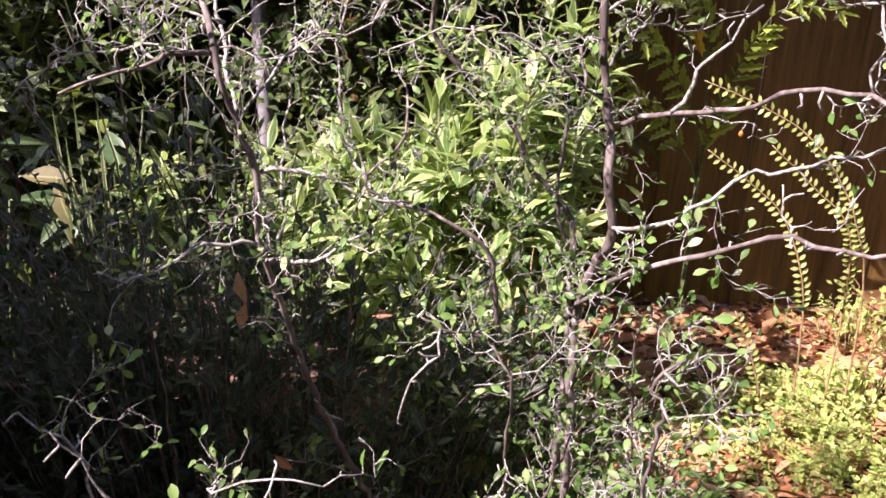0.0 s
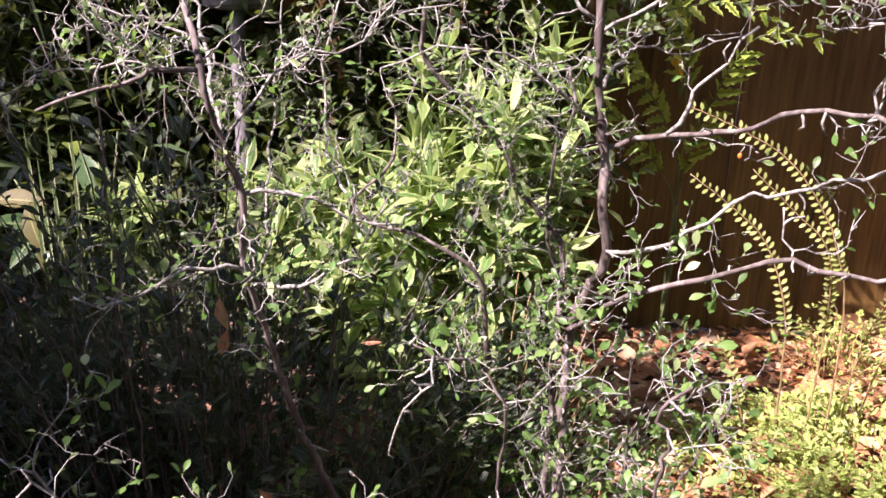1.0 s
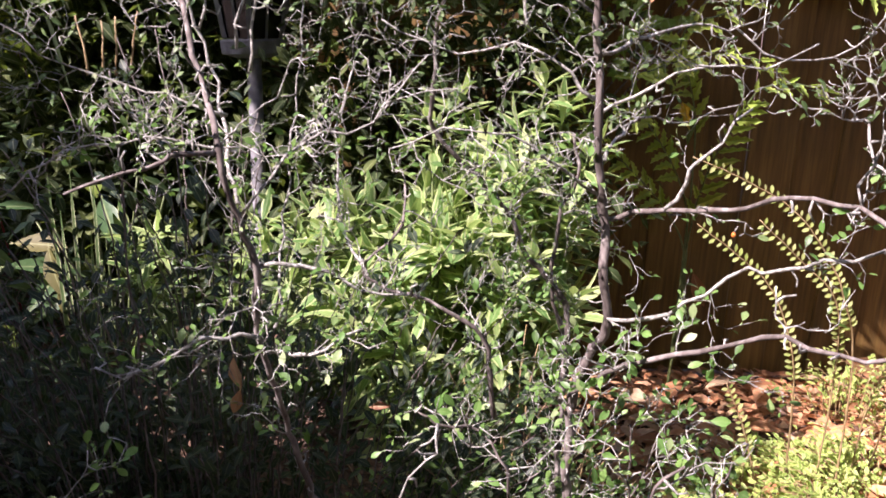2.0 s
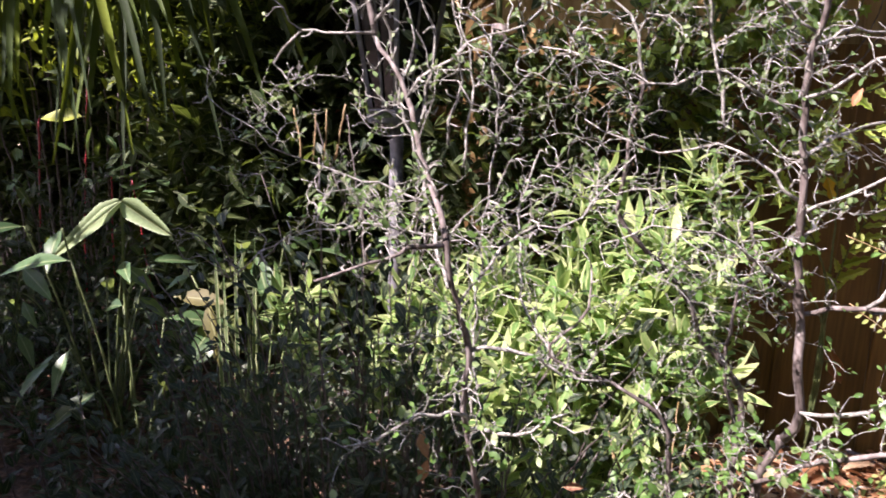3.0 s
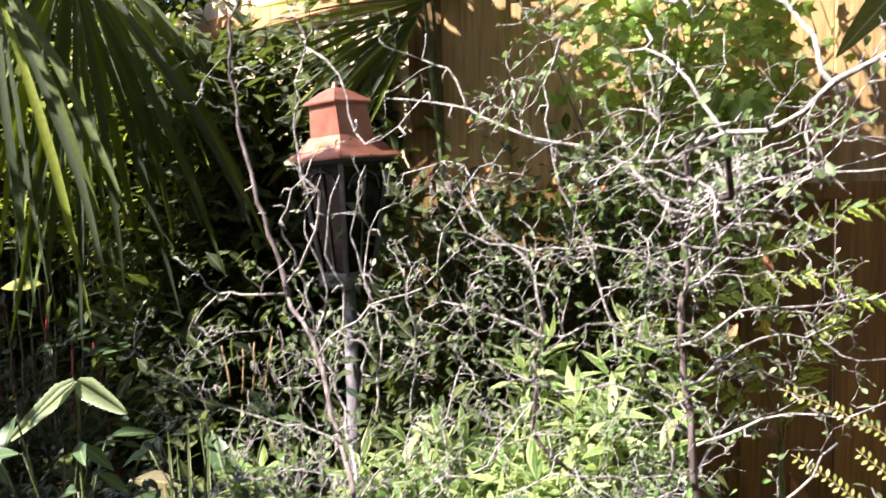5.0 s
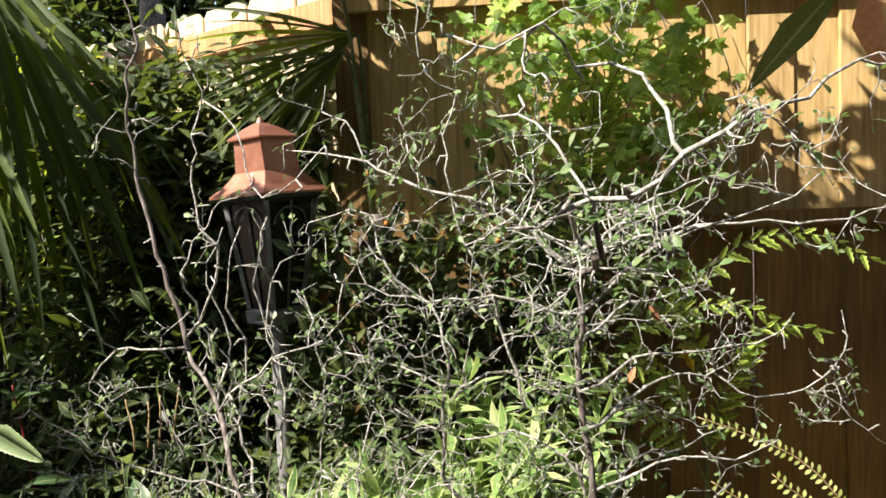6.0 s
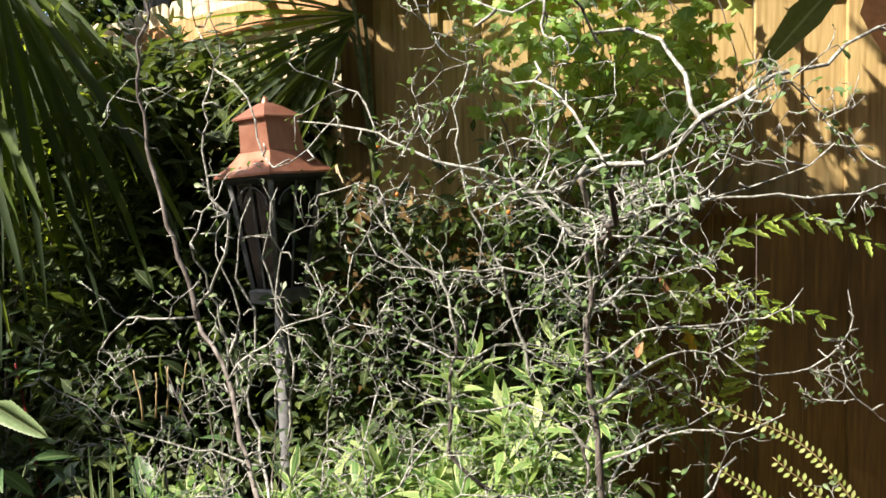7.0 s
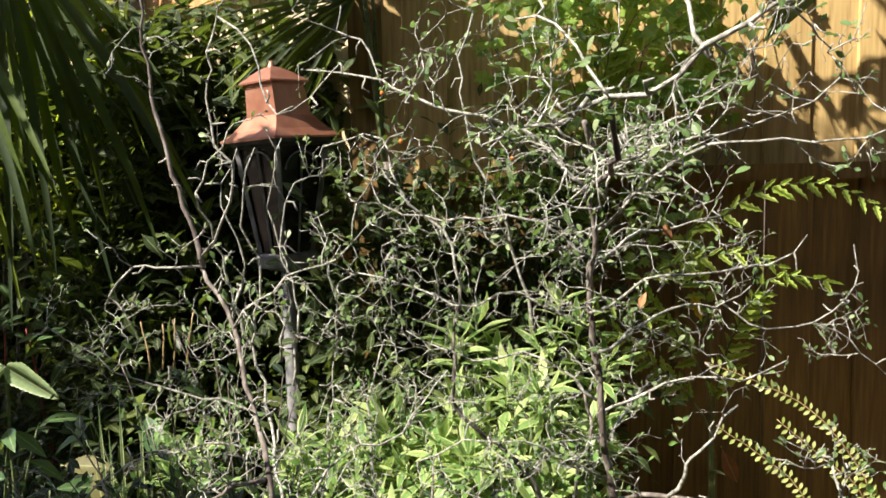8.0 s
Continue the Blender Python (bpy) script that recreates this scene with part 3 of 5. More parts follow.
    stem([(0.26, 0.62, 0.862), (0.255, 0.63, 0.88), (0.25, 0.63, 0.905)], 0.002, 0.0012, "branch", 0.2)
    stem([(0.27, 0.56, 0.99), (0.275, 0.565, 1.02), (0.272, 0.57, 1.05)], 0.0025, 0.0015, "branch", 0.5)
    stem([(0.10, 0.76, 1.18), (0.16, 0.85, 1.21), (0.21, 0.90, 1.21), (0.29, 0.95, 1.22)], 0.004, 0.0014, "branch", 0.55)
    stem([(0.11, 0.79, 1.08), (0.17, 0.86, 1.10), (0.22, 0.90, 1.11), (0.29, 0.93, 1.11), (0.33, 0.95, 1.13)], 0.004, 0.0014, "branch", 0.6)
    stem([(0.29, 0.93, 1.11), (0.34, 0.93, 1.08), (0.41, 0.95, 1.08), (0.45, 0.96, 1.11), (0.47, 0.96, 1.14), (0.46, 0.96, 1.18)], 0.0025, 0.0013, "branch", 0.5)
    stem([(0.41, 0.95, 1.08), (0.44, 0.95, 1.07), (0.47, 0.95, 1.04), (0.52, 0.95, 1.0)], 0.002, 0.001, "branch", 0.5)
    stem([(0.13, 0.80, 0.98), (0.18, 0.90, 1.01), (0.24, 0.96, 1.0), (0.33, 1.0, 1.02)], 0.0035, 0.0013, "branch", 0.35)
    stem([(-0.26, 0.80, 1.01), (-0.36, 0.80, 1.04), (-0.43, 0.80, 1.06), (-0.52, 0.80, 1.12)], 0.003, 0.0012, "branch", 1.6)
    stem([(-0.24, 0.78, 0.98), (-0.33, 0.76, 0.99), (-0.42, 0.74, 0.97), (-0.47, 0.73, 0.93)], 0.003, 0.0012, "branch", 1.6)
    stem([(0.10, 0.72, 1.22), (0.16, 0.68, 1.29), (0.24, 0.66, 1.31), (0.33, 0.66, 1.31), (0.40, 0.68, 1.33)], 0.0035, 0.0012, "branch", 1.0)
    stem([(0.09, 0.70, 1.26), (0.17, 0.75, 1.33), (0.26, 0.80, 1.35), (0.34, 0.84, 1.33)], 0.003, 0.0012, "branch", 0.8)
    stem([(0.10, 0.73, 1.20), (0.03, 0.72, 1.24), (-0.05, 0.72, 1.24), (-0.14, 0.74, 1.26)], 0.003, 0.0012, "branch", 1.0)
    stem([(0.10, 0.75, 1.12), (0.03, 0.74, 1.16), (-0.04, 0.74, 1.15), (-0.12, 0.76, 1.18), (-0.17, 0.78, 1.17)], 0.003, 0.0012, "branch", 1.0)
    stem([(0.11, 0.75, 1.04), (0.05, 0.76, 1.09), (-0.02, 0.78, 1.08), (-0.10, 0.80, 1.11)], 0.003, 0.0012, "branch", 1.0)
    stem([(0.12, 0.77, 0.95), (0.05, 0.72, 1.00), (-0.01, 0.70, 1.02), (-0.08, 0.69, 1.00)], 0.003, 0.0012, "branch", 1.0)
    stem([(-0.21, 0.66, 0.94), (-0.16, 0.70, 1.0), (-0.10, 0.72, 1.02), (-0.05, 0.74, 1.08)], 0.003, 0.0012, "branch", 1.0)
    stem([(-0.28, 0.74, 1.13), (-0.22, 0.74, 1.18), (-0.16, 0.74, 1.2), (-0.14, 0.74, 1.26)], 0.0026, 0.0012, "branch", 0.8)
    stem([(0.11, 0.75, 1.03), (0.17, 0.72, 1.07), (0.24, 0.70, 1.08), (0.28, 0.69, 1.10)], 0.003, 0.0012, "branch", 0.35)
    stem([(0.10, 0.74, 1.14), (0.17, 0.72, 1.18), (0.26, 0.70, 1.19), (0.30, 0.70, 1.22)], 0.003, 0.0012, "branch", 0.4)
    # the low ones in front
    stem([(0.12, 0.66, 0.40), (0.14, 0.55, 0.62), (0.14, 0.50, 0.76), (0.132, 0.50, 0.78), (0.14, 0.50, 0.80), (0.152, 0.50, 0.81)], 0.0045, 0.0018, "branch", 0.5)
    stem([(0.06, 0.80, 0.30), (0.04, 0.70, 0.56), (0.04, 0.66, 0.68), (0.03, 0.65, 0.72), (0.01, 0.66, 0.74), (-0.03, 0.64, 0.76), (-0.05, 0.64, 0.77)], 0.0045, 0.0018, "branch", 0.8)
    stem([(-0.03, 0.64, 0.76), (-0.03, 0.60, 0.755), (-0.05, 0.60, 0.73), (-0.06, 0.60, 0.69), (-0.06, 0.60, 0.68)], 0.0022, 0.0012, "branch", 0.15)
    stem([(-0.33, 0.55, 0.60), (-0.33, 0.55, 0.66), (-0.35, 0.55, 0.685), (-0.38, 0.55, 0.71)], 0.003, 0.0015, "branch", 0.7)
    # upright twigs before the lantern, and low ones beside the path
    for x, y, z, tall in ((-0.27, 0.77, 1.10, 0.22), (-0.245, 0.79, 1.08, 0.25), (-0.30, 0.80, 1.12, 0.20), (-0.225, 0.76, 1.06, 0.22), ):
        stem([(x, y, z), (x + 0.012, y + 0.01, z + tall * 0.35), (x - 0.006, y + 0.005, z + tall * 0.7), (x + 0.01, y + 0.02, z + tall)], 0.0028, 0.0011, "branch", 0.38)
    stem([(-0.22, 0.70, 0.36), (-0.22, 0.56, 0.60), (-0.20, 0.50, 0.68), (-0.15, 0.49, 0.70), (-0.11, 0.49, 0.695)], 0.0034, 0.0014, "branch", 0.5)
    stem([(-0.22, 0.56, 0.60), (-0.27, 0.50, 0.66), (-0.30, 0.49, 0.71), (-0.31, 0.48, 0.74)], 0.0028, 0.0012, "branch", 0.5)
    # more stems that fan out low from the foot
    r = random.Random(21)
    for i in range(20):
        a = radians(165 + 165 * i / 19 + r.uniform(-8, 8))
        reach, tall = r.uniform(0.18, 0.42) if i < 12 else r.uniform(0.12, 0.26), r.uniform(0.42, 0.78)
        foot = Vector((0.10 + r.uniform(-0.05, 0.05), 0.85 + r.uniform(-0.05, 0.05), 0))
        tip = foot + Vector((math.cos(a) * reach, math.sin(a) * reach * 0.75, tall))
        knee = foot.lerp(tip, 0.5) + Vector((r.uniform(-0.05, 0.05), r.uniform(-0.04, 0.04), 0.05))
        if tip.y > 0.5 and i > 11:
            stem([foot, foot.lerp(knee, 0.5) + Vector((0, 0, 0.03)), knee, tip], 0.0052, 0.0016, "stem", 0.48)

    twigs, spots = Soup(), []

    def grow(p, d, r, n, step, level):
        """A zigzag twig with short budded spurs, side twigs and a few tiny leaves."""
        line = [p]
        for i in range(n):
            d = (d + any_way() * 0.66 + Vector((0, 0, 0.06))).normalized()
            p = p + d * step * rnd(0.55, 1.35)
            if p.y < 0.36 or p.z < 0.04:
                break
            line.append(p)
            side = d.cross(any_way()).normalized()
            if level < 2 and rnd(0, 1) < 0.42:
                grow(p, (d * 0.35 + side).normalized(), r * 0.75, R.randint(2, max(2, n - 2)), step * 0.9, level + 1)
            leafy = 0.48 if p.z > 1.05 else 0.50 if p.z > 0.85 else 0.55
            if rnd(0, 1) < 0.55:
                tip = p + (side + d * 0.7).normalized() * rnd(0.003, 0.010)
                twigs.tube([p, tip], r * 0.62, r * 0.5, 4)
                twigs.tube([tip, tip + (d + any_way()) * 0.0016], r * 0.95, r * 0.6, 4)
            if rnd(0, 1) < leafy:
                out = (side * 0.8 + d * 0.5 + Vector((0, 0, rnd(-0.2, 0.5)))).normalized()
                spots.append(aim(p, out, any_way() + Vector((-0.6, -0.4, 1.2)), rnd(0.5, 1.25) * (1.2 if p.z < 0.85 else 0.92)))
        if len(line) > 1:
            twigs.tube(line, r, r * 0.5, 5, True)
            if rnd(0, 1) < 0.45:
                spots.append(aim(line[-1], d, any_way() + Vector((0, 0, 1)), rnd(0.45, 0.9)))

    for line, many in stems:
        for i in range(1, len(line)):
            if rnd(0, 1) < 0.35:
                out = (line[i] - line[i - 1]).cross(any_way()).normalized()
                twigs.tube([line[i], line[i] + out * rnd(0.006, 0.014), line[i] + (out + any_way() * 0.6).normalized() * rnd(0.014, 0.02)], 0.0013, 0.0009, 4)
            bare = line[i].z < 0.80 and line[i].x < -0.02 and line[i].y > 0.52
            thick = -0.2 < line[i].x < 0.2 and 0.95 < line[i].z < 1.28
            if rnd(0, 1) < (0.16 if bare else (0.86 if thick else 0.66) * many):
                d = (line[i] - line[i - 1]).normalized()
                side = (d.cross(any_way()).normalized() + d * 0.3 + Vector((0, 0, 0.15))).normalized()
                airy = line[i].z > 1.18 and line[i].x < -0.12
                grow(line[i], side, rnd(0.0005, 0.00098), R.randint(3, 5) if airy else R.randint(4, 8), rnd(0.012, 0.019) if airy else rnd(0.009, 0.017), 1 if airy else 0)
    part("twig_mass", twigs, TWIG, ob, "silvery grey zigzag twigs", "stuff")
    shape = leaf_shape(0.0105, 0.0062, 0.62, 0.2, 0.2, 0.004, 4, 0.6)
    leaves(ob, "leaf", shape, [m for m in spots if m.translation.z > 1.02], GREY_LEAF, 150)
    leaves(ob, "leaf", shape, [m for m in spots if m.translation.z <= 1.02], SMALL_LEAF, 150)


bush()


# ---- gold-edged shrub ----
def gold_shrub(name, foot, tips, label, size=1.0, bare=0.33):
    """Whorls of lance-shaped leaves at the stem tips, and looser leaves below them."""
    ob = thing(name, foot, label, "shrub")
    spots = []
    for tip in tips:
        tip = Vector(tip)
        line = curve([Vector(foot), Vector(foot).lerp(tip, 0.5) + Vector((rnd(-0.04, 0.04), rnd(-0.04, 0.04), 0.04)), tip], 0.04, 0.002)
        s = Soup()
        s.tube(line, 0.005, 0.0025, 5)
        part("stem", s, GREEN_STEM, ob)
        n = R.randint(9, 13)
        turn = rnd(0, 6.3)
        for i in range(n):
            a = turn + i * 2.4
            lift = 1.15 - 1.35 * i / n
            out = Vector((math.cos(a), math.sin(a), lift)).normalized()
            spots.append(aim(tip - Vector((0, 0, 0.006 * i)), out, (0, 0, 1) if lift < 1 else (math.cos(a), math.sin(a), 0.2), rnd(0.75, 1.15) * size, rnd(-0.4, 0.4)))
        for p in line[int(len(line) * bare) :]:
            for k in range(2):
                out = (any_way() + Vector((0, -0.2, 0.25))).normalized()
                spots.append(aim(p, out, (rnd(-0.4, 0.4), rnd(-0.4, 0.4), 1), rnd(0.7, 1.1) * size, rnd(-0.5, 0.5)))
    leaves(ob, "leaf", leaf_shape(0.088, 0.025, 0.48, 0.25, 0.25, 0.004, 6, 0.75), spots, GOLD_LEAF, 300)


tips = []
for i in range(54):
    x, y = rnd(-0.32, 0.25), rnd(1.33, 1.68)
    crest = 0.72 + 0.22 * max(0, 1 - abs(x - 0.06) / 0.26) - 0.10 * (1.64 - y) / 0.45 - 1.2 * max(0, x - 0.18)
    tips.append((x, y, crest * rnd(0.72, 1.0)))
tips += [(-0.08, 1.55, 0.92), (-0.04, 1.60, 0.95), (0.0, 1.60, 0.88), (0.14, 1.60, 0.99), (0.18, 1.58, 0.95), (0.23, 1.55, 0.87), (0.10, 1.55, 0.90)]
tips += [(rnd(-0.46, -0.22), rnd(1.45, 1.78), rnd(0.52, 0.72)) for i in range(12)]
gold_shrub("gold_edged_shrub", (-0.02, 1.52, 0), tips, "lush shrub with yellow-edged lance-shaped green leaves")
tips = [(rnd(-0.76, -0.42), rnd(1.45, 1.75), rnd(0.50, 0.64)) for i in range(10)]
gold_shrub("gold_edged_shrub", (-0.52, 1.52, 0), tips, "smaller yellow-green shrub beside the lantern pole", 0.85, 0.7)


# ---- lemon box ground cover ----
def mound(name, at, half, high, count, shape, material, label, category="shrub", keep=300, stem_count=40, stem_material=TAN_STEM, seed=5):
    """A low mound of thin sprigs set with small leaves."""
    r = random.Random(seed)
    ob = thing(name, at, label, category)
    c = Vector(at)
    spots, s = [], Soup()
    per = max(1, count // stem_count)
    for i in range(stem_count):
        a, q = r.uniform(0, 6.28), math.sqrt(r.uniform(0, 1))
        top = c + Vector((math.cos(a) * q * half[0], math.sin(a) * q * half[1], high * (1.05 - 0.65 * q * q) * r.uniform(0.6, 1.1)))
        foot = c + Vector((math.cos(a) * q * half[0] * 0.6, math.sin(a) * q * half[1] * 0.6, 0))
        lean = (top - foot) * 0.25 + Vector((math.cos(a) * 0.05, math.sin(a) * 0.05, -0.02))
        line = curve([foot, foot.lerp(top, 0.6), top, top + lean], 0.02, 0.002)
        s.tube(line, 0.0022, 0.0009, 4)
        for k in range(per):
            j = r.randint(len(line) // 4, len(line) - 1)
            d = (line[j] - line[j - 1]).normalized()
            out = (d * 0.6 + Vector((r.uniform(-1, 1), r.uniform(-1, 1), r.uniform(-0.3, 0.8)))).normalized()
            p = line[j] + Vector((r.uniform(-1, 1), r.uniform(-1, 1), r.uniform(-1, 1))) * 0.022
            spots.append(aim(p, out, (r.uniform(-0.6, 0.4), r.uniform(-0.7, 0.3), 1), r.uniform(0.6, 1.2)))
    part("sprig_mass", s, stem_material, ob, kind="stuff")
    leaves(ob, "leaf", shape, spots, material, keep)
    return ob


SMALL = leaf_shape(0.019, 0.010, 0.55, 0.2, 0.15, 0.002, 4, 0.6)
mound("lemon_box_shrub", (0.98, 1.60, 0), (0.36, 0.27), 0.135, 5200, SMALL, BOX_LEAF, "low sunlit mound of small lemon-green leaves", seed=5, stem_count=110)
mound("lemon_box_shrub", (0.66, 1.60, 0), (0.17, 0.18), 0.10, 1100, SMALL, BOX_LEAF, "low loose sprigs of lemon-green leaves", keep=150, seed=9, stem_count=60)
mound("lemon_box_shrub", (1.14, 2.16, 0), (0.16, 0.10), 0.20, 420, SMALL, BOX_LEAF, "thin upright sprigs of lemon-green leaves at the fence foot", keep=100, seed=10, stem_count=22)
mound("lemon_box_shrub", (1.42, 2.05, 0), (0.30, 0.18), 0.08, 900, SMALL, BOX_LEAF, "low mound of lemon-green leaves at the fence foot", keep=120, seed=8, stem_count=60)
mound("understory_plant", (0.06, 1.12, 0), (0.34, 0.20), 0.50, 2100, leaf_shape(0.024, 0.013, 0.55, 0.2, 0.2, 0.003, 4, 0.6), SMALL_LEAF, "dense small-leaved green shrub under the wiry bush", keep=200, seed=11, stem_count=90)
# The mounds below have shade put into their leaf colour.
mound("understory_plant", (-0.36, 1.02, 0), (0.50, 0.15), 0.80, 6600, leaf_shape(0.026, 0.012, 0.55, 0.2, 0.2, 0.003, 4, 0.6), SHADE_TONED_LEAF, "dark shaded small-leaved plant on the bed", keep=150, seed=12, stem_count=170, stem_material=BARK)
mound("understory_plant", (-0.64, 1.20, 0), (0.32, 0.12), 0.62, 2600, leaf_shape(0.026, 0.012, 0.55, 0.2, 0.2, 0.003, 4, 0.6), SHADE_TONED_LEAF, "dark shaded small-leaved plant on the bed", keep=100, seed=15, stem_count=90, stem_material=BARK)
mound("understory_plant", (-0.95, 1.25, 0), (0.42, 0.30), 0.52, 2600, leaf_shape(0.035, 0.016, 0.5, 0.2, 0.25, 0.003, 4, 0.7), SHADE_TONED_LEAF, "dark shaded leafy plant on the bed", keep=150, seed=13, stem_count=70, stem_material=BARK)
mound("understory_plant", (-0.55, 1.98, 0), (0.34, 0.18), 0.34, 2000, leaf_shape(0.035, 0.016, 0.5, 0.2, 0.25, 0.003, 4, 0.7), SHADE_TONED_LEAF, "dark leafy plant round the lantern pole", keep=50, seed=23, stem_count=70, stem_material=BARK)
mound("understory_plant", (-2.45, 2.40, 0), (0.50, 0.50), 0.34, 2400, leaf_shape(0.05, 0.022, 0.5, 0.2, 0.25, 0.003, 4, 0.7), SHADE_TONED_LEAF, "dark shaded leafy plant at the garden corner", keep=50, seed=19, stem_count=80, stem_material=BARK)
mound("understory_plant", (-1.98, 2.50, 0), (0.46, 0.10), 0.66, 2000, leaf_shape(0.05, 0.022, 0.5, 0.2, 0.25, 0.003, 4, 0.7), SHADE_TONED_LEAF, "dark shaded leafy plant before the red stems", keep=50, seed=24, stem_count=80, stem_material=BARK)
mound("understory_plant", (-1.65, 2.15, 0), (0.60, 0.35), 0.40, 2200, leaf_shape(0.05, 0.022, 0.5, 0.2, 0.25, 0.003, 4, 0.7), SHADE_TONED_LEAF, "dark shaded leafy plant under the palm", keep=100, seed=14, stem_count=80, stem_material=BARK)


# ---- arching sprays ----
def spray(points, leaf=1.0):
    """A thin arching stem with small leaves in pairs."""
    ob = thing("arching_spray", points[0], "thin tan arching stem with paired pale green leaves", "plant", "arching sprays before the dark fence")
    line = curve(points, 0.0155, 0.0008)
    s = Soup()
    s.tube(line, 0.0026, 0.001, 6)
    part("stem", s, TAN_STEM, ob)
    spots = []
    for i in range(int(len(line) * 0.45), len(line) - 1):
        d = (line[i + 1] - line[i]).normalized()
        across = d.cross(Vector((0.25, -1, 0.2))).normalized()
        for side in (-1, 1):
            spots.append(aim(line[i] + any_way() * 0.001, across * side + d * 0.45, (0.1, -0.8, 0.6), leaf * rnd(0.75, 1.1) * (1.15 - 0.4 * i / len(line)), rnd(-0.3, 0.3)))
    leaves(ob, "leaf", leaf_shape(0.021, 0.0105, 0.5, 0.15, 0.1, 0.002, 5, 0.6), spots, SPRAY_LEAF, 300)


spray([(0.90, 1.68, 0.02), (0.86, 1.63, 0.40), (0.80, 1.60, 0.565), (0.755, 1.60, 0.65), (0.67, 1.60, 0.75), (0.56, 1.60, 0.812), (0.447, 1.60, 0.857)])
spray([(0.78, 1.68, 0.02), (0.74, 1.62, 0.28), (0.712, 1.60, 0.43), (0.65, 1.60, 0.572), (0.57, 1.60, 0.648), (0.472, 1.60, 0.717)])
spray([(0.86, 1.70, 0.02), (0.83, 1.64, 0.36), (0.785, 1.60, 0.555), (0.70, 1.60, 0.642), (0.60, 1.60, 0.73)])
spray([(0.95, 1.72, 0.02), (0.93, 1.66, 0.30), (0.96, 1.62, 0.48), (1.02, 1.60, 0.64)])
spray([(1.0, 1.75, 0.02), (1.02, 1.70, 0.3), (1.10, 1.66, 0.50), (1.22, 1.62, 0.62)])
spray([(0.72, 1.68, 0.02), (0.66, 1.66, 0.2), (0.60, 1.66, 0.33)])


# ---- jagged fronds ----
def frond_plant(name, foot, fronds, label, leaf=1.0):
    ob = thing(name, foot, label, "shrub")
    for points in fronds:
        line = curve([foot] + list(points), 0.02, 0.001)
        s = Soup()
        s.tube(line, 0.004, 0.0015, 5)
        stalk = part("frond", s, GREEN_STEM, ob)
        spots, first, step = [], int(len(line) * 0.5), 1
        for i in range(first, len(line), step):
            d = (line[i] - line[i - 1]).normalized()
            across = d.cross(Vector((0, -1, 0.6))).normalized()
            side = 1 if i % 2 else -1
            taper = 1.0 - 0.55 * (i - first) / (len(line) - first)
            down = across.z * side < 0
            spots.append(aim(line[i], across * side * (1.0 if down else 0.45) + d * 0.75 + Vector((0, -0.15, -0.1)), (-0.2, -0.8, 0.7), leaf * taper * rnd(0.85, 1.15) * (1.1 if down else 0.8), rnd(-0.5, 0.5)))
        spots.append(aim(line[-1], d, (0, -0.5, 1), leaf * 0.6))
        leaves(stalk, "leaflet", jagged_shape(0.084, 0.042, 3), spots, FROND_LEAF, 300)


frond_plant("holly_leaved_shrub", (0.64, 2.26, 0), [
    [(0.62, 2.20, 0.8), (0.50, 2.00, 1.08), (0.58, 1.94, 1.145), (0.645, 1.91, 1.20), (0.727, 1.90, 1.222), (0.83, 1.89, 1.213), (0.94, 1.88, 1.157)],
    [(0.62, 2.20, 0.6), (0.39, 1.98, 0.95), (0.43, 1.94, 1.01), (0.50, 1.92, 1.038), (0.60, 1.91, 1.052), (0.68, 1.90, 1.034), (0.74, 1.90, 0.99)],
    [(0.62, 2.20, 0.5), (0.32, 2.00, 0.84), (0.25, 1.94, 0.941), (0.32, 1.92, 0.927), (0.40, 1.91, 0.895)],
    [(0.64, 2.20, 0.6), (0.68, 2.00, 0.93), (0.755, 1.96, 0.985), (0.83, 1.94, 0.975)],
], "evergreen shrub with jagged bright green fronds before the fence")
frond_plant("holly_leaved_shrub", (0.28, 2.36, 0), [
    [(0.28, 2.34, 1.2), (0.36, 2.26, 1.62), (0.24, 2.20, 1.74), (0.09, 2.18, 1.72)],
    [(0.28, 2.34, 1.2), (0.38, 2.26, 1.62), (0.46, 2.22, 1.74), (0.57, 2.20, 1.79)],
    [(0.28, 2.34, 1.2), (0.34, 2.26, 1.58), (0.30, 2.20, 1.66), (0.18, 2.17, 1.65)],
    [(0.28, 2.34, 1.2), (0.40, 2.26, 1.55), (0.52, 2.20, 1.64), (0.64, 2.17, 1.60)],
    [(0.24, 2.34, 0.9), (0.12, 2.16, 1.14), (0.0, 2.06, 1.23), (-0.16, 2.0, 1.22)],
    [(0.26, 2.34, 0.9), (0.28, 2.16, 1.14), (0.22, 2.06, 1.24), (0.08, 2.0, 1.21)],
], "tall shrub with jagged green fronds against the fence", 1.05)


def old_leaf():
    ob = thing("yellowed_leaf", (0.53, 2.0, 0.87), "single yellowed leaf hanging on the evergreen shrub", "leaf")
    leaves(ob, "blade", jagged_shape(0.075, 0.035, 2), [aim((0.520, 2.0, 0.93), (0.35, -0.1, -1), (-0.3, -1, 0.3), 1.0)], YELLOW_LEAF)


old_leaf()


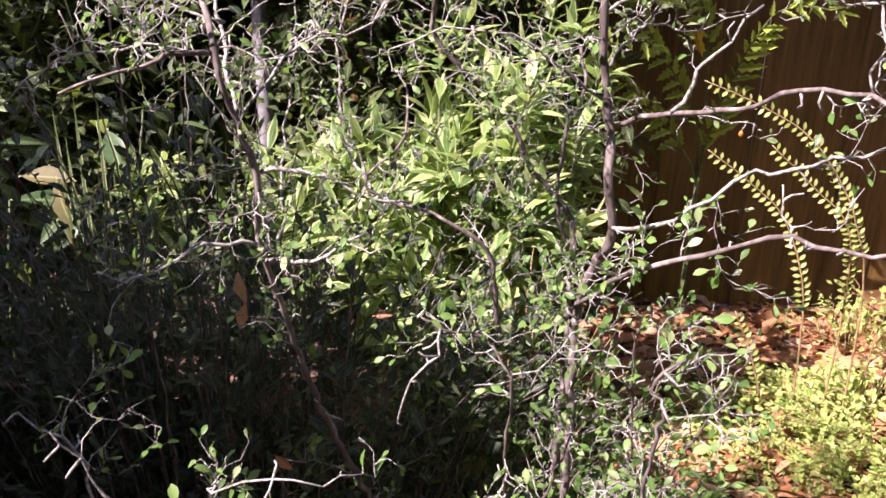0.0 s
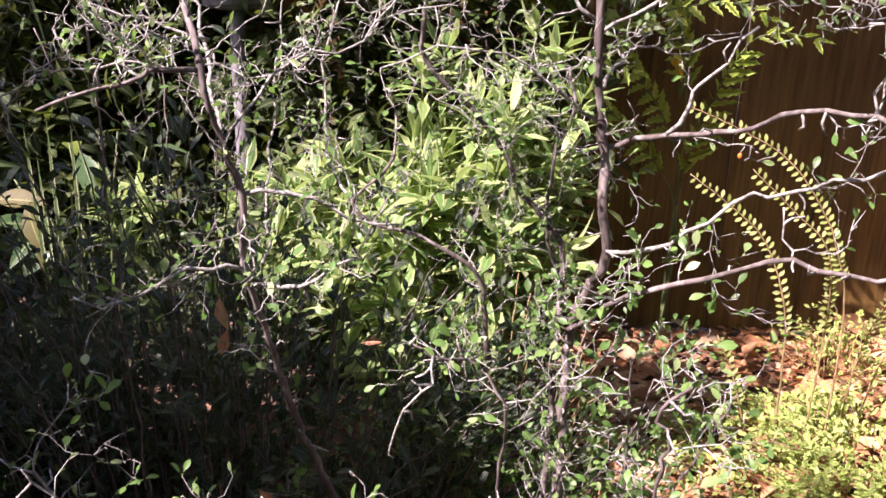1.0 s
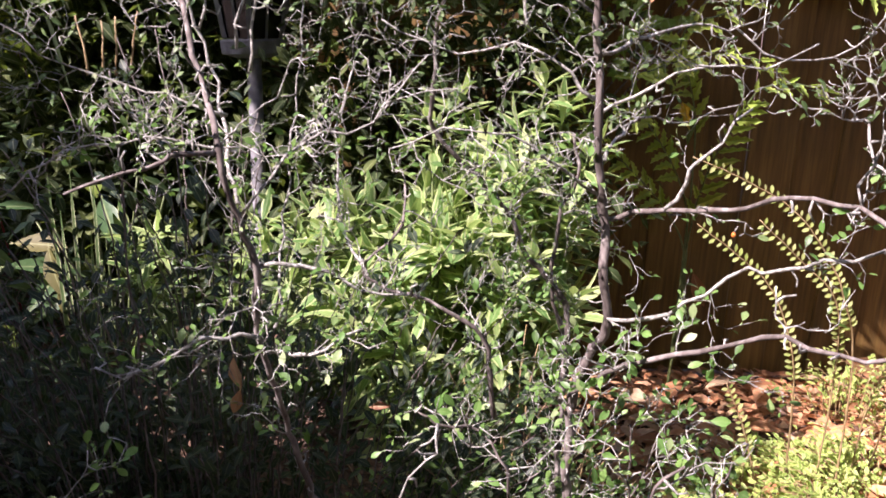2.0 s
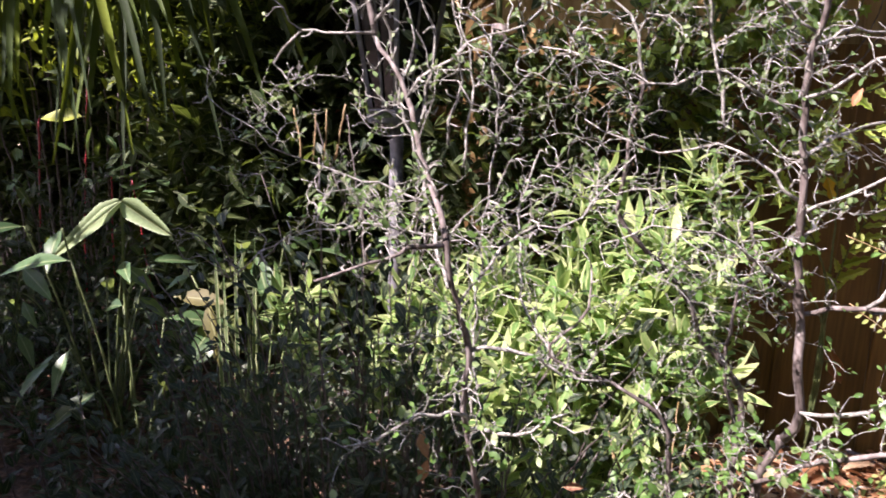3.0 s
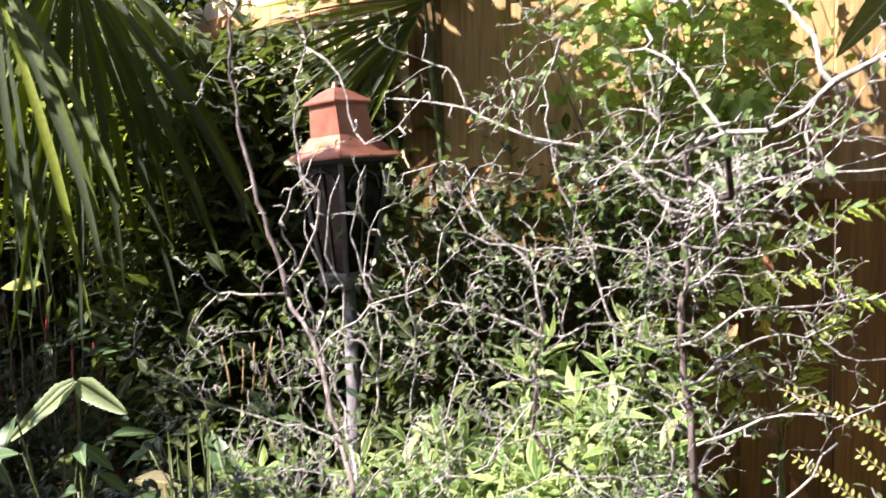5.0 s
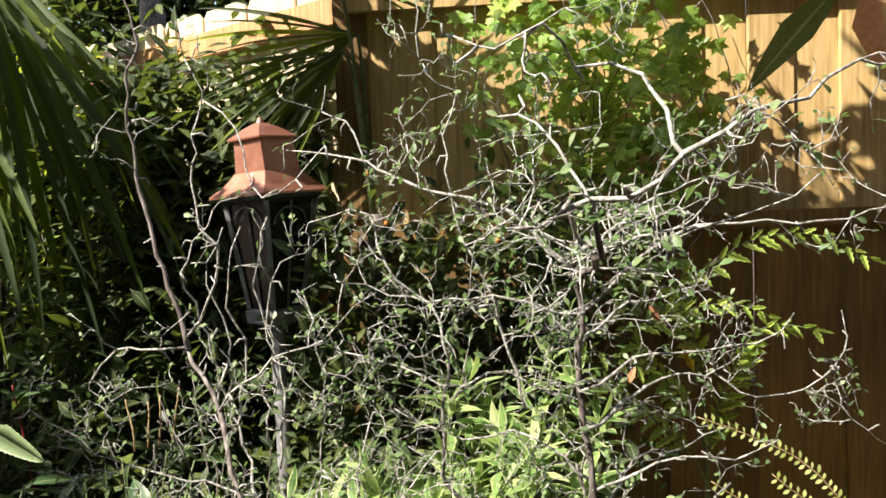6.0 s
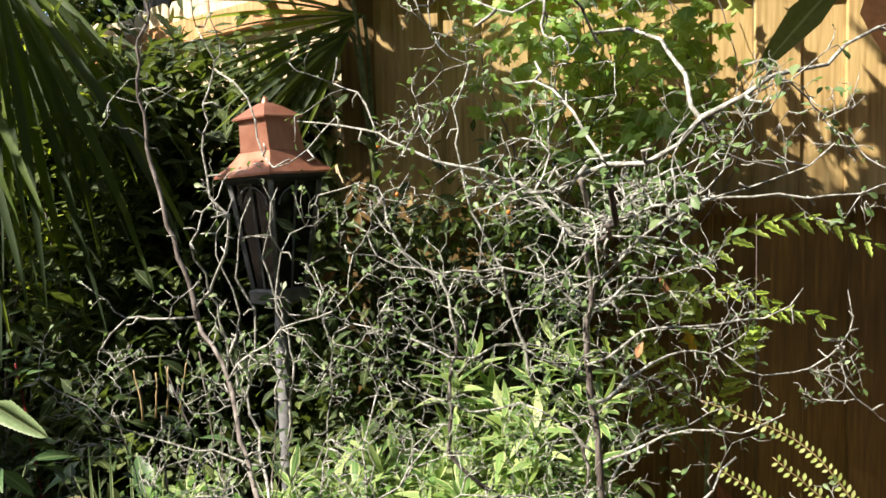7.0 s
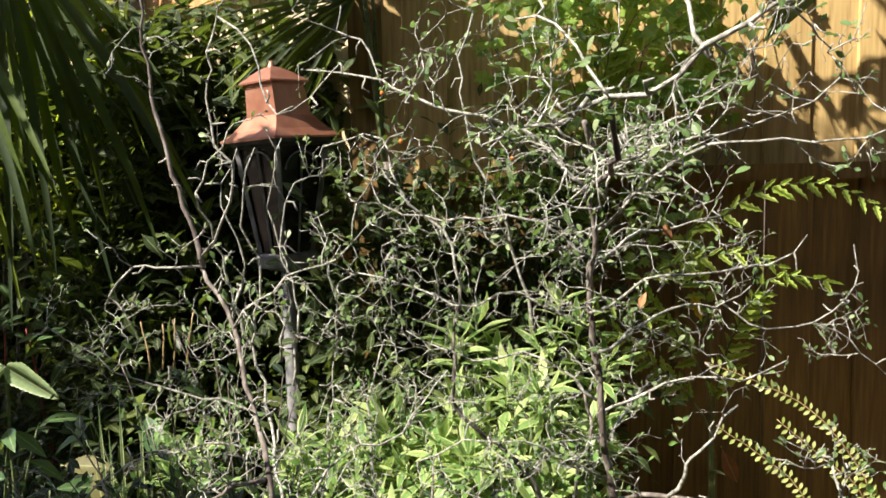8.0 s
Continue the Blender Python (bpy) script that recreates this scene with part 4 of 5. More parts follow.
# ---- vine on the upper fence ----
def vine():
    ob = thing("climbing_vine", (0.0, 2.40, 0), "climbing vine with lobed green leaves on the cedar fence", "vine")
    spots = []
    for i in range(12):
        x0 = 0.08 + 0.058 * i
        line = curve([(-0.1 + 0.03 * i, 2.40, 0.0), (0.0 + 0.03 * i, 2.40, 0.7), (x0 + rnd(-0.1, 0.1), 2.38, 1.35), (x0 + rnd(-0.15, 0.15), 2.37, 1.7), (x0 + rnd(-0.2, 0.2), 2.36, 2.05)], 0.04, 0.004)
        s = Soup()
        s.tube(line, 0.004, 0.0015, 5)
        part("stem", s, BARK, ob)
        for p in line:
            if p.z > 1.52 or (p.z > 1.34 and R.random() < 0.35):
                for k in range(R.choice((0, 1, 1, 2))):
                    q = p + Vector((rnd(-0.09, 0.07), rnd(-0.08, 0.02), rnd(-0.04, 0.04)))
                    spots.append(aim(q, (rnd(-0.6, 0.6), rnd(-0.5, 0), -1), (rnd(-0.6, 0.3), -1, rnd(0.1, 0.9)), rnd(0.5, 1.1)))
    for k in range(200):
        q = Vector((rnd(0.05, 0.62), rnd(2.20, 2.28), rnd(1.64, 2.0))) if k < 150 else Vector((rnd(0.42, 0.62), rnd(2.2, 2.28), rnd(1.46, 1.54)))
        spots.append(aim(q, (rnd(-0.8, 0.8), rnd(-0.5, 0), -0.8), (rnd(-0.7, 0.1), -0.6, rnd(0.4, 1.0)), rnd(0.55, 1.05)))
    for k in range(300):
        q = Vector((rnd(0.10, 0.72), rnd(2.34, 2.42), rnd(1.36, 1.80)))
        spots.append(aim(q, (rnd(-0.8, 0.8), rnd(-0.5, 0), -0.8), (rnd(-0.7, 0.1), -0.7, rnd(0.2, 0.9)), rnd(0.35, 0.75)))
    for k in range(170):
        q = Vector((rnd(0.02, 0.62), rnd(2.18, 2.36), rnd(0.98, 1.42)))
        spots.append(aim(q, (rnd(-0.8, 0.8), rnd(-0.5, 0), -0.7), (rnd(-0.7, 0.1), -0.7, rnd(0.3, 1.0)), rnd(0.5, 1.0)))
    leaves(ob, "leaf", lobed_shape(0.056), spots, VINE_LEAF, 300)


vine()


def bough():
    ob = thing("large_leaved_bough", (1.25, 2.2, 2.0), "dark bough with a leathery green leaf and a dry brown leaf", "branch")
    s = Soup()
    s.tube(curve([(1.9, 2.28, 2.35), (1.5, 2.24, 2.10), (1.25, 2.2, 1.92), (1.05, 2.18, 1.86)], 0.03, 0.004), 0.02, 0.012, 8)
    part("branch", s, BARK, ob)
    s = Soup()
    s.tube(curve([(1.7, 2.26, 1.66), (1.4, 2.24, 1.655), (1.2, 2.22, 1.69), (1.08, 2.2, 1.75)], 0.03, 0.003), 0.014, 0.008, 8)
    part("branch", s, BARK, ob)
    leaves(ob, "leaf", leaf_shape(0.42, 0.10, 0.5, 0.25, 0.12, 0.02, 8, 0.7), [aim((1.06, 2.2, 1.93), (-0.72, -0.05, -0.70), (-0.7, -0.9, 0.1), 1.0)], DARK_LEAF, label="long dark leathery leaf")
    # Branch and lobed leaves above view, added for their shadows on the fence.
    s = Soup()
    s.tube(curve([(1.5, 2.24, 2.10), (1.2, 2.12, 2.36), (0.75, 2.05, 2.40), (0.30, 2.02, 2.34)], 0.03, 0.004), 0.014, 0.006, 8)
    part("branch", s, BARK, ob)
    r = random.Random(88)
    high = [aim((r.uniform(0.22, 0.95), r.uniform(1.96, 2.10), r.uniform(2.20, 2.46)), (r.uniform(-1, 1), r.uniform(-0.6, 0.3), -0.5), (-0.57 + r.uniform(-0.3, 0.3), -0.4, 0.7), r.uniform(0.7, 1.2)) for k in range(10)]
    high += [aim((r.uniform(0.46, 0.80), r.uniform(1.96, 2.10), r.uniform(2.03, 2.26)), (r.uniform(-1, 1), r.uniform(-0.6, 0.3), -0.5), (-0.57 + r.uniform(-0.3, 0.3), -0.4, 0.7), r.uniform(0.7, 1.1)) for k in range(9)]
    leaves(ob, "leaf", lobed_shape(0.15, 7, 0.45), high, DARK_LEAF, label="unseen broad lobed leaf")
    leaves(ob, "dry_leaf", leaf_shape(0.30, 0.17, 0.5, 0.3, 0.1, 0.02, 8, 0.6), [aim((1.10, 2.15, 1.94), (0.08, -0.05, -1), (-0.5, -1, 0.2), 1.0)], DRY_LEAF, label="broad dry brown leaf")


bough()


# ---- palms ----
def fan(ob, hub, towards, face, reach, spread, count, droop, blade):
    """A palm fan: a stalk end at hub with blades that spread from it and droop."""
    hub, towards, face = Vector(hub), Vector(towards).normalized(), Vector(face).normalized()
    s = Soup()
    foot = base(ob) + Vector((0, 0, ob.get("crown", 1.9)))
    s.tube(curve([foot, foot.lerp(hub, 0.6) + Vector((0, 0, 0.12)), hub], 0.05, 0), 0.008, 0.006, 6)
    frond = part("frond", s, GREEN_STEM, ob)
    across = towards.cross(face).normalized()
    for i in range(count):
        a = radians(spread) * (i / (count - 1) - 0.5)
        d = towards * math.cos(a) + across * math.sin(a)
        length = reach * (1 - 0.25 * abs(i / (count - 1) - 0.5)) * rnd(0.85, 1.1)
        s = Soup()
        n = 9
        v, uv = [], []
        p, way = hub.copy(), d.normalized()
        twist = (face + across * rnd(-0.8, 0.8)).normalized()
        for k in range(n + 1):
            t = k / n
            w = blade * 0.5 * min(1, 0.18 + 1.7 * t) * (1 - t ** 3) + 0.0012
            side = way.cross(twist).normalized()
            up = side.cross(way).normalized()
            v += [tuple(p - side * w + up * w * 0.35), tuple(p), tuple(p + side * w + up * w * 0.35)]
            uv += [(0, t), (0.5, t), (1, t)]
            p = p + way * (length / n)
            way = (way + Vector((rnd(-0.05, 0.05), rnd(-0.05, 0.05), -droop * (0.25 + t)))).normalized()
        f = []
        for k in range(n):
            j = 3 * k
            f += [(j, j + 1, j + 4, j + 3), (j + 1, j + 2, j + 5, j + 4)]
        s.add(v, f, np.array(uv))
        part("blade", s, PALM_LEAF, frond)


def palm(at, tall, label, stout=1.0):
    ob = thing("fan_palm", (*at, 0), label, "palm")
    ob["crown"] = tall
    s = Soup()
    s.tube(curve([(*at, -0.02), (at[0] + 0.02, at[1], tall * 0.5), (*at, tall)], 0.06, 0.006), 0.06 * stout, 0.05 * stout, 10)
    part("trunk", s, BARK, ob, "fibrous brown trunk")
    return ob


tall_palm = palm((-3.05, 3.15), 2.6, "tall fan palm with long drooping dark green blades")
for hub, towards, face, spread in (
    ((-1.55, 2.42, 2.10), (0.05, -0.1, -0.95), (0.1, -1, 0.3), 60),
    ((-1.60, 2.50, 2.20), (0.10, -0.1, -0.95), (0.2, -1, 0.2), 55),
    ((-1.80, 2.35, 2.05), (0.05, -0.1, -0.95), (-0.2, -1, 0.1), 60),
    ((-2.05, 2.45, 2.15), (0.0, -0.1, -0.95), (0.3, -1, 0.2), 60),
    ((-2.25, 2.30, 2.05), (0.0, -0.1, -0.95), (0.3, -1, 0.1), 65),
    ((-1.75, 2.75, 2.30), (0.05, -0.05, -0.95), (-0.2, -1, 0.1), 70),
    ((-2.45, 2.55, 2.25), (-0.05, -0.05, -0.95), (0.1, -1, 0.2), 60),
):
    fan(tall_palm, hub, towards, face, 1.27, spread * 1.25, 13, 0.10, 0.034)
small_palm = palm((-0.34, 2.40), 1.3, "small fan palm with stiff dark blades behind the lantern", 0.5)
for hub, towards, face, reach in (
    ((-0.36, 2.38, 1.86), (-0.95, 0.02, -0.22), (0, -1, 0.5), 0.62),
    ((-0.40, 2.34, 1.80), (-0.85, 0.0, -0.55), (0, -1, 0.4), 0.50),
    ((-0.40, 2.30, 2.00), (0.80, 0.0, 0.10), (0, -1, 0.5), 0.36),
):
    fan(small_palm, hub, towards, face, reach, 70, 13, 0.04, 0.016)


# ---- plants of the shaded corner ----
def red_stemmed():
    ob = thing("red_stemmed_plant", (-2.0, 2.70, 0), "upright plant with bright red stems and pointed leaves", "plant")
    for points in (
        [(-1.98, 2.70, 0), (-1.97, 2.70, 0.3), (-1.96, 2.70, 0.55), (-1.91, 2.70, 1.06)],
        [(-2.16, 2.70, 0), (-2.16, 2.70, 0.3), (-2.15, 2.70, 0.59), (-2.12, 2.70, 0.94)],
        [(-1.86, 2.74, 0), (-1.86, 2.72, 0.4), (-1.83, 2.70, 0.80)],
        [(-1.70, 2.75, 0), (-1.72, 2.72, 0.4), (-1.75, 2.70, 0.72)],
    ):
        s = Soup()
        s.tube(curve(points, 0.04, 0.002), 0.0042, 0.0030, 6)
        part("stem", s, RED_STEM, ob)
    bright = [
        aim((-1.90, 2.66, 0.955), (-1, -0.2, 0.05), (-0.4, -0.8, 0.7), 1.25),
        aim((-1.87, 2.66, 0.93), (-0.25, -0.2, -0.9), (-0.7, -0.8, 0.3), 1.0),
    ]
    leaves(ob, "leaf", leaf_shape(0.13, 0.06, 0.4, 0.2, 0.2, 0.01, 6, 0.7), bright, SUNLIT_LEAF, label="yellow-green leaf brightened to look sunlit")
    spots = [
        aim((-2.12, 2.68, 0.92), (-0.8, -0.3, 0.1), (0, -0.6, 1), 0.7),
        aim((-1.84, 2.68, 0.78), (0.6, -0.4, -0.5), (0, -1, 0.5), 0.6),
    ]
    for k in range(40):
        p = Vector((rnd(-2.4, -1.5), rnd(2.5, 2.85), rnd(0.35, 0.9)))
        spots.append(aim(p, (rnd(), rnd(-1, 0.3), rnd(-0.7, 0.4)), (rnd(-0.4, 0.4), -0.4, 1), rnd(0.4, 0.8)))
    leaves(ob, "leaf", leaf_shape(0.13, 0.06, 0.4, 0.2, 0.2, 0.01, 6, 0.7), spots, BROAD_LEAF)


red_stemmed()


def broad_plant(at, leafs, label, seed):
    r = random.Random(seed)
    ob = thing("broad_leaved_plant", at, label, "plant")
    c, spots = Vector(at), []
    for i in range(leafs):
        a = r.uniform(0, 6.28)
        tip = c + Vector((math.cos(a) * r.uniform(0.05, 0.2), math.sin(a) * r.uniform(0.05, 0.2), r.uniform(0.30, 0.74)))
        s = Soup()
        s.tube(curve([c, c.lerp(tip, 0.6) + Vector((0, 0, 0.05)), tip], 0.05, 0.001), 0.004, 0.0025, 5)
        part("stalk", s, GREEN_STEM, ob)
        spots.append(aim(tip, (math.cos(a), math.sin(a), r.uniform(-0.9, 0.1)), (r.uniform(-0.4, 0.1), -0.4, 1), r.uniform(0.6, 1.1), r.uniform(-0.4, 0.4)))
    leaves(ob, "leaf", leaf_shape(0.16, 0.06, 0.4, 0.28, 0.28, 0.01, 7, 0.75), spots, BROAD_LEAF)


def serrated_leaves():
    """Three long pale leaves that arch over the dark plants."""
    ob = thing("broad_leaved_plant", (-1.32, 1.92, 0), "arching plant with long pale toothed leaves", "plant")
    crown = Vector((-1.31, 1.90, 0.785))
    s = Soup()
    s.tube(curve([(-1.32, 1.92, 0), (-1.33, 1.92, 0.4), crown], 0.05, 0.002), 0.006, 0.004, 6)
    part("stalk", s, GREEN_STEM, ob)
    spots = [aim(crown, (-0.75, -0.25, -0.66), (-0.5, -1, 0.5), 1.0), aim(crown, (0.80, -0.25, -0.34), (-0.3, -0.9, 0.6), 0.8), aim(crown, (-0.25, -0.6, -0.35), (-0.5, -0.7, 0.8), 0.7)]
    leaves(ob, "leaf", jagged_shape(0.24, 0.095, 12, 0.93), spots, PALE_LEAF)


serrated_leaves()
broad_plant((-1.40, 1.92, 0), 13, "leafy plant with long pointed soft green leaves", 31)
broad_plant((-0.95, 1.95, 0), 10, "leafy plant with pointed green leaves beside the lantern", 32)
broad_plant((-1.85, 2.05, 0), 14, "leafy plant with pointed green leaves in shade", 33)
broad_plant((-1.12, 1.62, 0), 5, "low leafy plant with pointed green leaves in shade", 34)


def sedge():
    ob = thing("striped_sedge", (-0.86, 1.58, 0), "upright sedge with narrow cream-striped blades", "plant")
    spots = []
    for i in range(6):
        spots.append(aim((-0.875 + 0.011 * i, 1.58 + rnd(-0.02, 0.02), 0), (0.012 * (i - 2.5) + rnd(-0.01, 0.01), rnd(-0.02, 0.02), 1), (rnd(-0.3, 0.3), -1, 0), rnd(0.86, 1.06)))
    leaves(ob, "blade", leaf_shape(0.78, 0.0105, 0.5, 0.3, 0.03, 0.0, 8, 0.4), spots, SEDGE_LEAF)


sedge()


def tan_spikes():
    ob = thing("dry_flower_spikes", (-0.42, 0.90, 0), "cluster of pale tan dry spikes among grey twigs", "plant")
    for dx, tilt in ((-0.012, -0.12), (0.0, 0.02), (0.010, 0.05), (0.022, 0.16)):
        s = Soup()
        foot = Vector((-0.43 + dx, 0.90 + dx, 1.04))
        tall = 0.06 + 0.5 * abs(dx)
        s.tube(curve([foot, foot + Vector((tilt * 0.03 + 0.002, 0, tall * 0.5)), foot + Vector((tilt * 0.08, 0.004, tall))], 0.008, 0.0008), 0.0014, 0.0009, 6, True)
        part("spike", s, TAN_STEM, ob)
    s = Soup()
    s.tube(curve([(-0.40, 0.92, 0), (-0.42, 0.91, 0.6), (-0.422, 0.90, 1.045)], 0.05, 0.004), 0.0018, 0.0014, 6)
    part("stem", s, BARK, ob)


tan_spikes()


# ---- fallen leaves ----
def litter():
    shape = leaf_shape(0.09, 0.038, 0.5, 0.35, 0.25, 0.01, 6, 0.7)
    v, f, uv = shape
    one = Soup()
    one.add(v, f, uv)
    me = one.mesh("fallen_leaf", DRY_LEAF)
    r = random.Random(17)
    for i in range(280):
        x, y = r.uniform(0.38, 1.7), r.uniform(1.15, 2.40)
        ob = new("fallen_leaf", me)
        tagged(ob, "curled dry orange-brown leaf on the soil", "leaf", "fallen leaves on the soil")
        ob.matrix_basis = aim((x, y, 0.03 + 0.03 * noise.noise((x * 1.7, y * 1.7, 0))), (r.uniform(-1, 1), r.uniform(-1, 1), r.uniform(-0.1, 0.25)), (r.uniform(-0.6, 0.6), r.uniform(-0.7, 0.3), 1), r.uniform(0.6, 1.45), r.uniform(-0.5, 0.5))
    s = Soup()
    for i in range(4200):
        x, y = (r.uniform(0.3, 2.2), r.uniform(0.6, 2.4)) if i < 900 else (r.uniform(0.35, 1.9), r.uniform(1.1, 2.43))
        m = aim((x, y, 0.015 + 0.03 * noise.noise((x * 1.7, y * 1.7, 0))), (r.uniform(-1, 1), r.uniform(-1, 1), r.uniform(-0.1, 0.15)), (r.uniform(-0.5, 0.5), r.uniform(-0.5, 0.5), 1), r.uniform(0.25, 0.95))
        s.add((np.c_[v, np.ones(len(v))] @ np.array(m).T)[:, :3], f, uv)
    ob = new("leaf_litter", s.mesh("leaf_litter", DRY_LEAF))
    tagged(ob, "layer of small dry brown leaves on the soil", "leaf litter", kind="stuff")


litter()


def big_dry_leaves():
    for at, along, face, size, material, label in (
        ((1.18, 2.30, 0.12), (0.9, 0.1, -0.25), (-0.2, -1, 0.7), 1.7, DRY_LEAF, "large curled dry brown leaf on the soil"),
        ((0.715, 2.40, 0.37), (0.40, -0.12, -1), (-0.3, -1, 0.25), 1.25, DRY_LEAF, "dry orange-brown leaf leaning on the dark fence"),
        ((-1.06, 1.70, 0.59), (0.9, -0.2, 0.1), (-0.2, -0.7, 0.8), 1.3, OLD_LEAF, "curled pale yellow old leaf among dark plants"),
        ((-0.96, 1.68, 0.60), (0.3, -0.5, -0.7), (-0.4, -0.7, 0.6), 1.2, OLD_LEAF, "curled pale yellow old leaf among dark plants"),
        ((-0.93, 1.66, 0.52), (0.1, -0.3, -0.9), (-0.6, -0.7, 0.3), 0.9, OLD_LEAF, "pale yellow old leaf among dark plants"),
    ):
        ob = thing("dry_leaf", at, label, "leaf")
        leaves(ob, "blade", leaf_shape(0.10, 0.042, 0.5, 0.35, 0.2, 0.01, 7, 0.7), [aim(at, along, face, size)], material)


big_dry_leaves()


def caught_leaves():
    """Dead leaves caught in the bush."""
    for at, along, face, size, label in (
        ((-0.265, 0.80, 0.745), (0.1, -0.2, -1), (-0.3, -1, 0.2), 0.55, "dead orange-brown leaf caught in the wiry bush"),
        ((-0.255, 0.79, 0.71), (-0.3, -0.2, -1), (0.2, -1, 0.4), 0.45, "dead orange-brown leaf caught in the wiry bush"),
        ((-0.185, 0.62, 0.63), (0.6, -0.2, -0.5), (-0.3, -1, 0.5), 0.32, "small bright orange dead leaf caught in twigs"),
        ((-0.10, 0.70, 0.74), (0.5, -0.2, 0.2), (-0.3, -0.8, 0.8), 0.3, "small brown dead leaf caught in twigs"),
        ((0.155, 0.66, 1.24), (0.3, -0.3, -0.8), (-0.5, -0.8, 0.2), 0.26, "small brown dead leaf caught in twigs"),
        ((0.16, 0.80, 1.13), (0.2, -0.3, 0.9), (-0.5, -0.8, 0.2), 0.28, "small orange dead leaf beside the trunk"),
    ):
        ob = thing("dead_leaf", at, label, "leaf")
        leaves(ob, "blade", leaf_shape(0.07, 0.032, 0.5, 0.35, 0.25, 0.006, 6, 0.7), [aim(at, along, face, size)], DRY_LEAF)


caught_leaves()


def berries():
    """A few orange berries on the bush's twigs."""
    for at in ((0.22, 0.66, 0.94), (-0.11, 0.74, 1.37), (-0.09, 0.72, 1.32), (0.02, 0.70, 1.30)):
        ob = thing("berry", at, "tiny round orange-red berry on a grey twig", "berry", "berries on the wiry bush")
        s = Soup()
        c = Vector(at)
        rings = [[c + Vector((0.0021 * math.sin(u) * math.cos(a), 0.0021 * math.sin(u) * math.sin(a), 0.0025 * math.cos(u))) for a in np.linspace(0, 2 * math.pi, 9)[:-1]] for u in np.linspace(0.25, math.pi - 0.25, 6)]
        s = stacked(rings)
        part("fruit", s, BERRY, ob)
        s = Soup()
        s.tube([c + Vector((0, 0, 0.0024)), c + Vector((0.003, 0, 0.008))], 0.0006, 0.0005, 4)
        part("stalk", s, TWIG, ob)


berries()


# ---- hedge round the place, and unseen shrubs and trees added for shade ----
def hedge(name, centre, half, count, label, shape, material, seed, category="hedge", root=None, fuzz=0.12):
    r = random.Random(seed)
    ob = thing(name, (centre[0], centre[1], 0), label, category)
    spots, s = [], Soup()
    c = Vector(centre)
    for i in range(count // 40):
        p = c + Vector((r.uniform(-1, 1) * half[0], r.uniform(-1, 1) * half[1], r.uniform(-1, 1) * half[2]))
        foot = c + Vector((0, 0, 0.04)) if root else Vector((c.x + (p.x - c.x) * 0.5, c.y + (p.y - c.y) * 0.5, 0))
        if i % 8 == 0:
            s.tube(curve([foot, foot.lerp(p, 0.5) + Vector((0, 0, 0.1)), p], 0.1, 0.01), 0.007, 0.002, 5)
        for k in range(40):
            q = p + Vector((r.gauss(0, fuzz), r.gauss(0, fuzz), r.gauss(0, fuzz)))
            spots.append(aim(q, (r.uniform(-1, 1), r.uniform(-1, 1), r.uniform(-0.8, 0.5)), (r.uniform(-0.6, 0.3), r.uniform(-0.8, 0.2), 1), r.uniform(0.6, 1.2)))
    if root:
        s.tube(curve([(root[0] - 0.25, root[1] - 0.3, -0.05), (root[0] - 0.2, root[1] - 0.2, 1.0), root, Vector(root).lerp(c, 0.5) + Vector((0, 0, 0.12)), c], 0.08, 0.006), 0.05, 0.012, 10)
    part("stem_mass", s, BARK, ob, kind="stuff")
    leaves(ob, "leaf", shape, spots, material, 0)


MEDIUM = leaf_shape(0.06, 0.028, 0.45, 0.25, 0.2, 0.005, 4, 0.7)
LARGE = leaf_shape(0.10, 0.045, 0.45, 0.25, 0.2, 0.005, 4, 0.7)
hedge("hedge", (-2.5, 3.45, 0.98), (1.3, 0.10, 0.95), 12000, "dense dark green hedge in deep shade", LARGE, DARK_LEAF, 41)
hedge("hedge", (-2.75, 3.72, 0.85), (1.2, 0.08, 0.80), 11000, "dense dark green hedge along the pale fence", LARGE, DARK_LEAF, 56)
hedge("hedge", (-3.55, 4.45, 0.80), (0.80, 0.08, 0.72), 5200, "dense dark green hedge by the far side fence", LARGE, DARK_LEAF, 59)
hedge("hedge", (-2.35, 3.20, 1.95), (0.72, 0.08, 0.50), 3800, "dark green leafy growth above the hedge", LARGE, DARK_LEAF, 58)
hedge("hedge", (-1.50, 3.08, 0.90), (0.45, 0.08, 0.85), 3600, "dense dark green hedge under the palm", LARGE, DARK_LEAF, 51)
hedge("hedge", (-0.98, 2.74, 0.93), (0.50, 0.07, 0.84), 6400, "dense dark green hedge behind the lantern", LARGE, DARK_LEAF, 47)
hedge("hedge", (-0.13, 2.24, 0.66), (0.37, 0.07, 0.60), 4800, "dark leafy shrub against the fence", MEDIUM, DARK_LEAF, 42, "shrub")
# Shrubs out of view, added to shade the low left of the bed.
hedge("shade_shrub", (-1.50, 0.25, 0.82), (0.30, 0.18, 0.76), 3600, "unseen dense shrub added to shade the low plants", LARGE, DARK_LEAF, 43, "shrub")
hedge("shade_shrub", (-2.62, 1.30, 0.89), (0.30, 0.40, 0.75), 2700, "unseen corner shrub added to shade the left plants", LARGE, DARK_LEAF, 45, "shrub")
hedge("shade_shrub", (-1.95, 0.78, 0.85), (0.25, 0.22, 0.80), 2700, "unseen tall shrub added to shade the bed", LARGE, DARK_LEAF, 54, "shrub")
hedge("shade_shrub", (-1.34, 0.62, 0.75), (0.16, 0.08, 0.70), 1500, "unseen shrub added to shade the bed", LARGE, DARK_LEAF, 55, "shrub", fuzz=0.08)


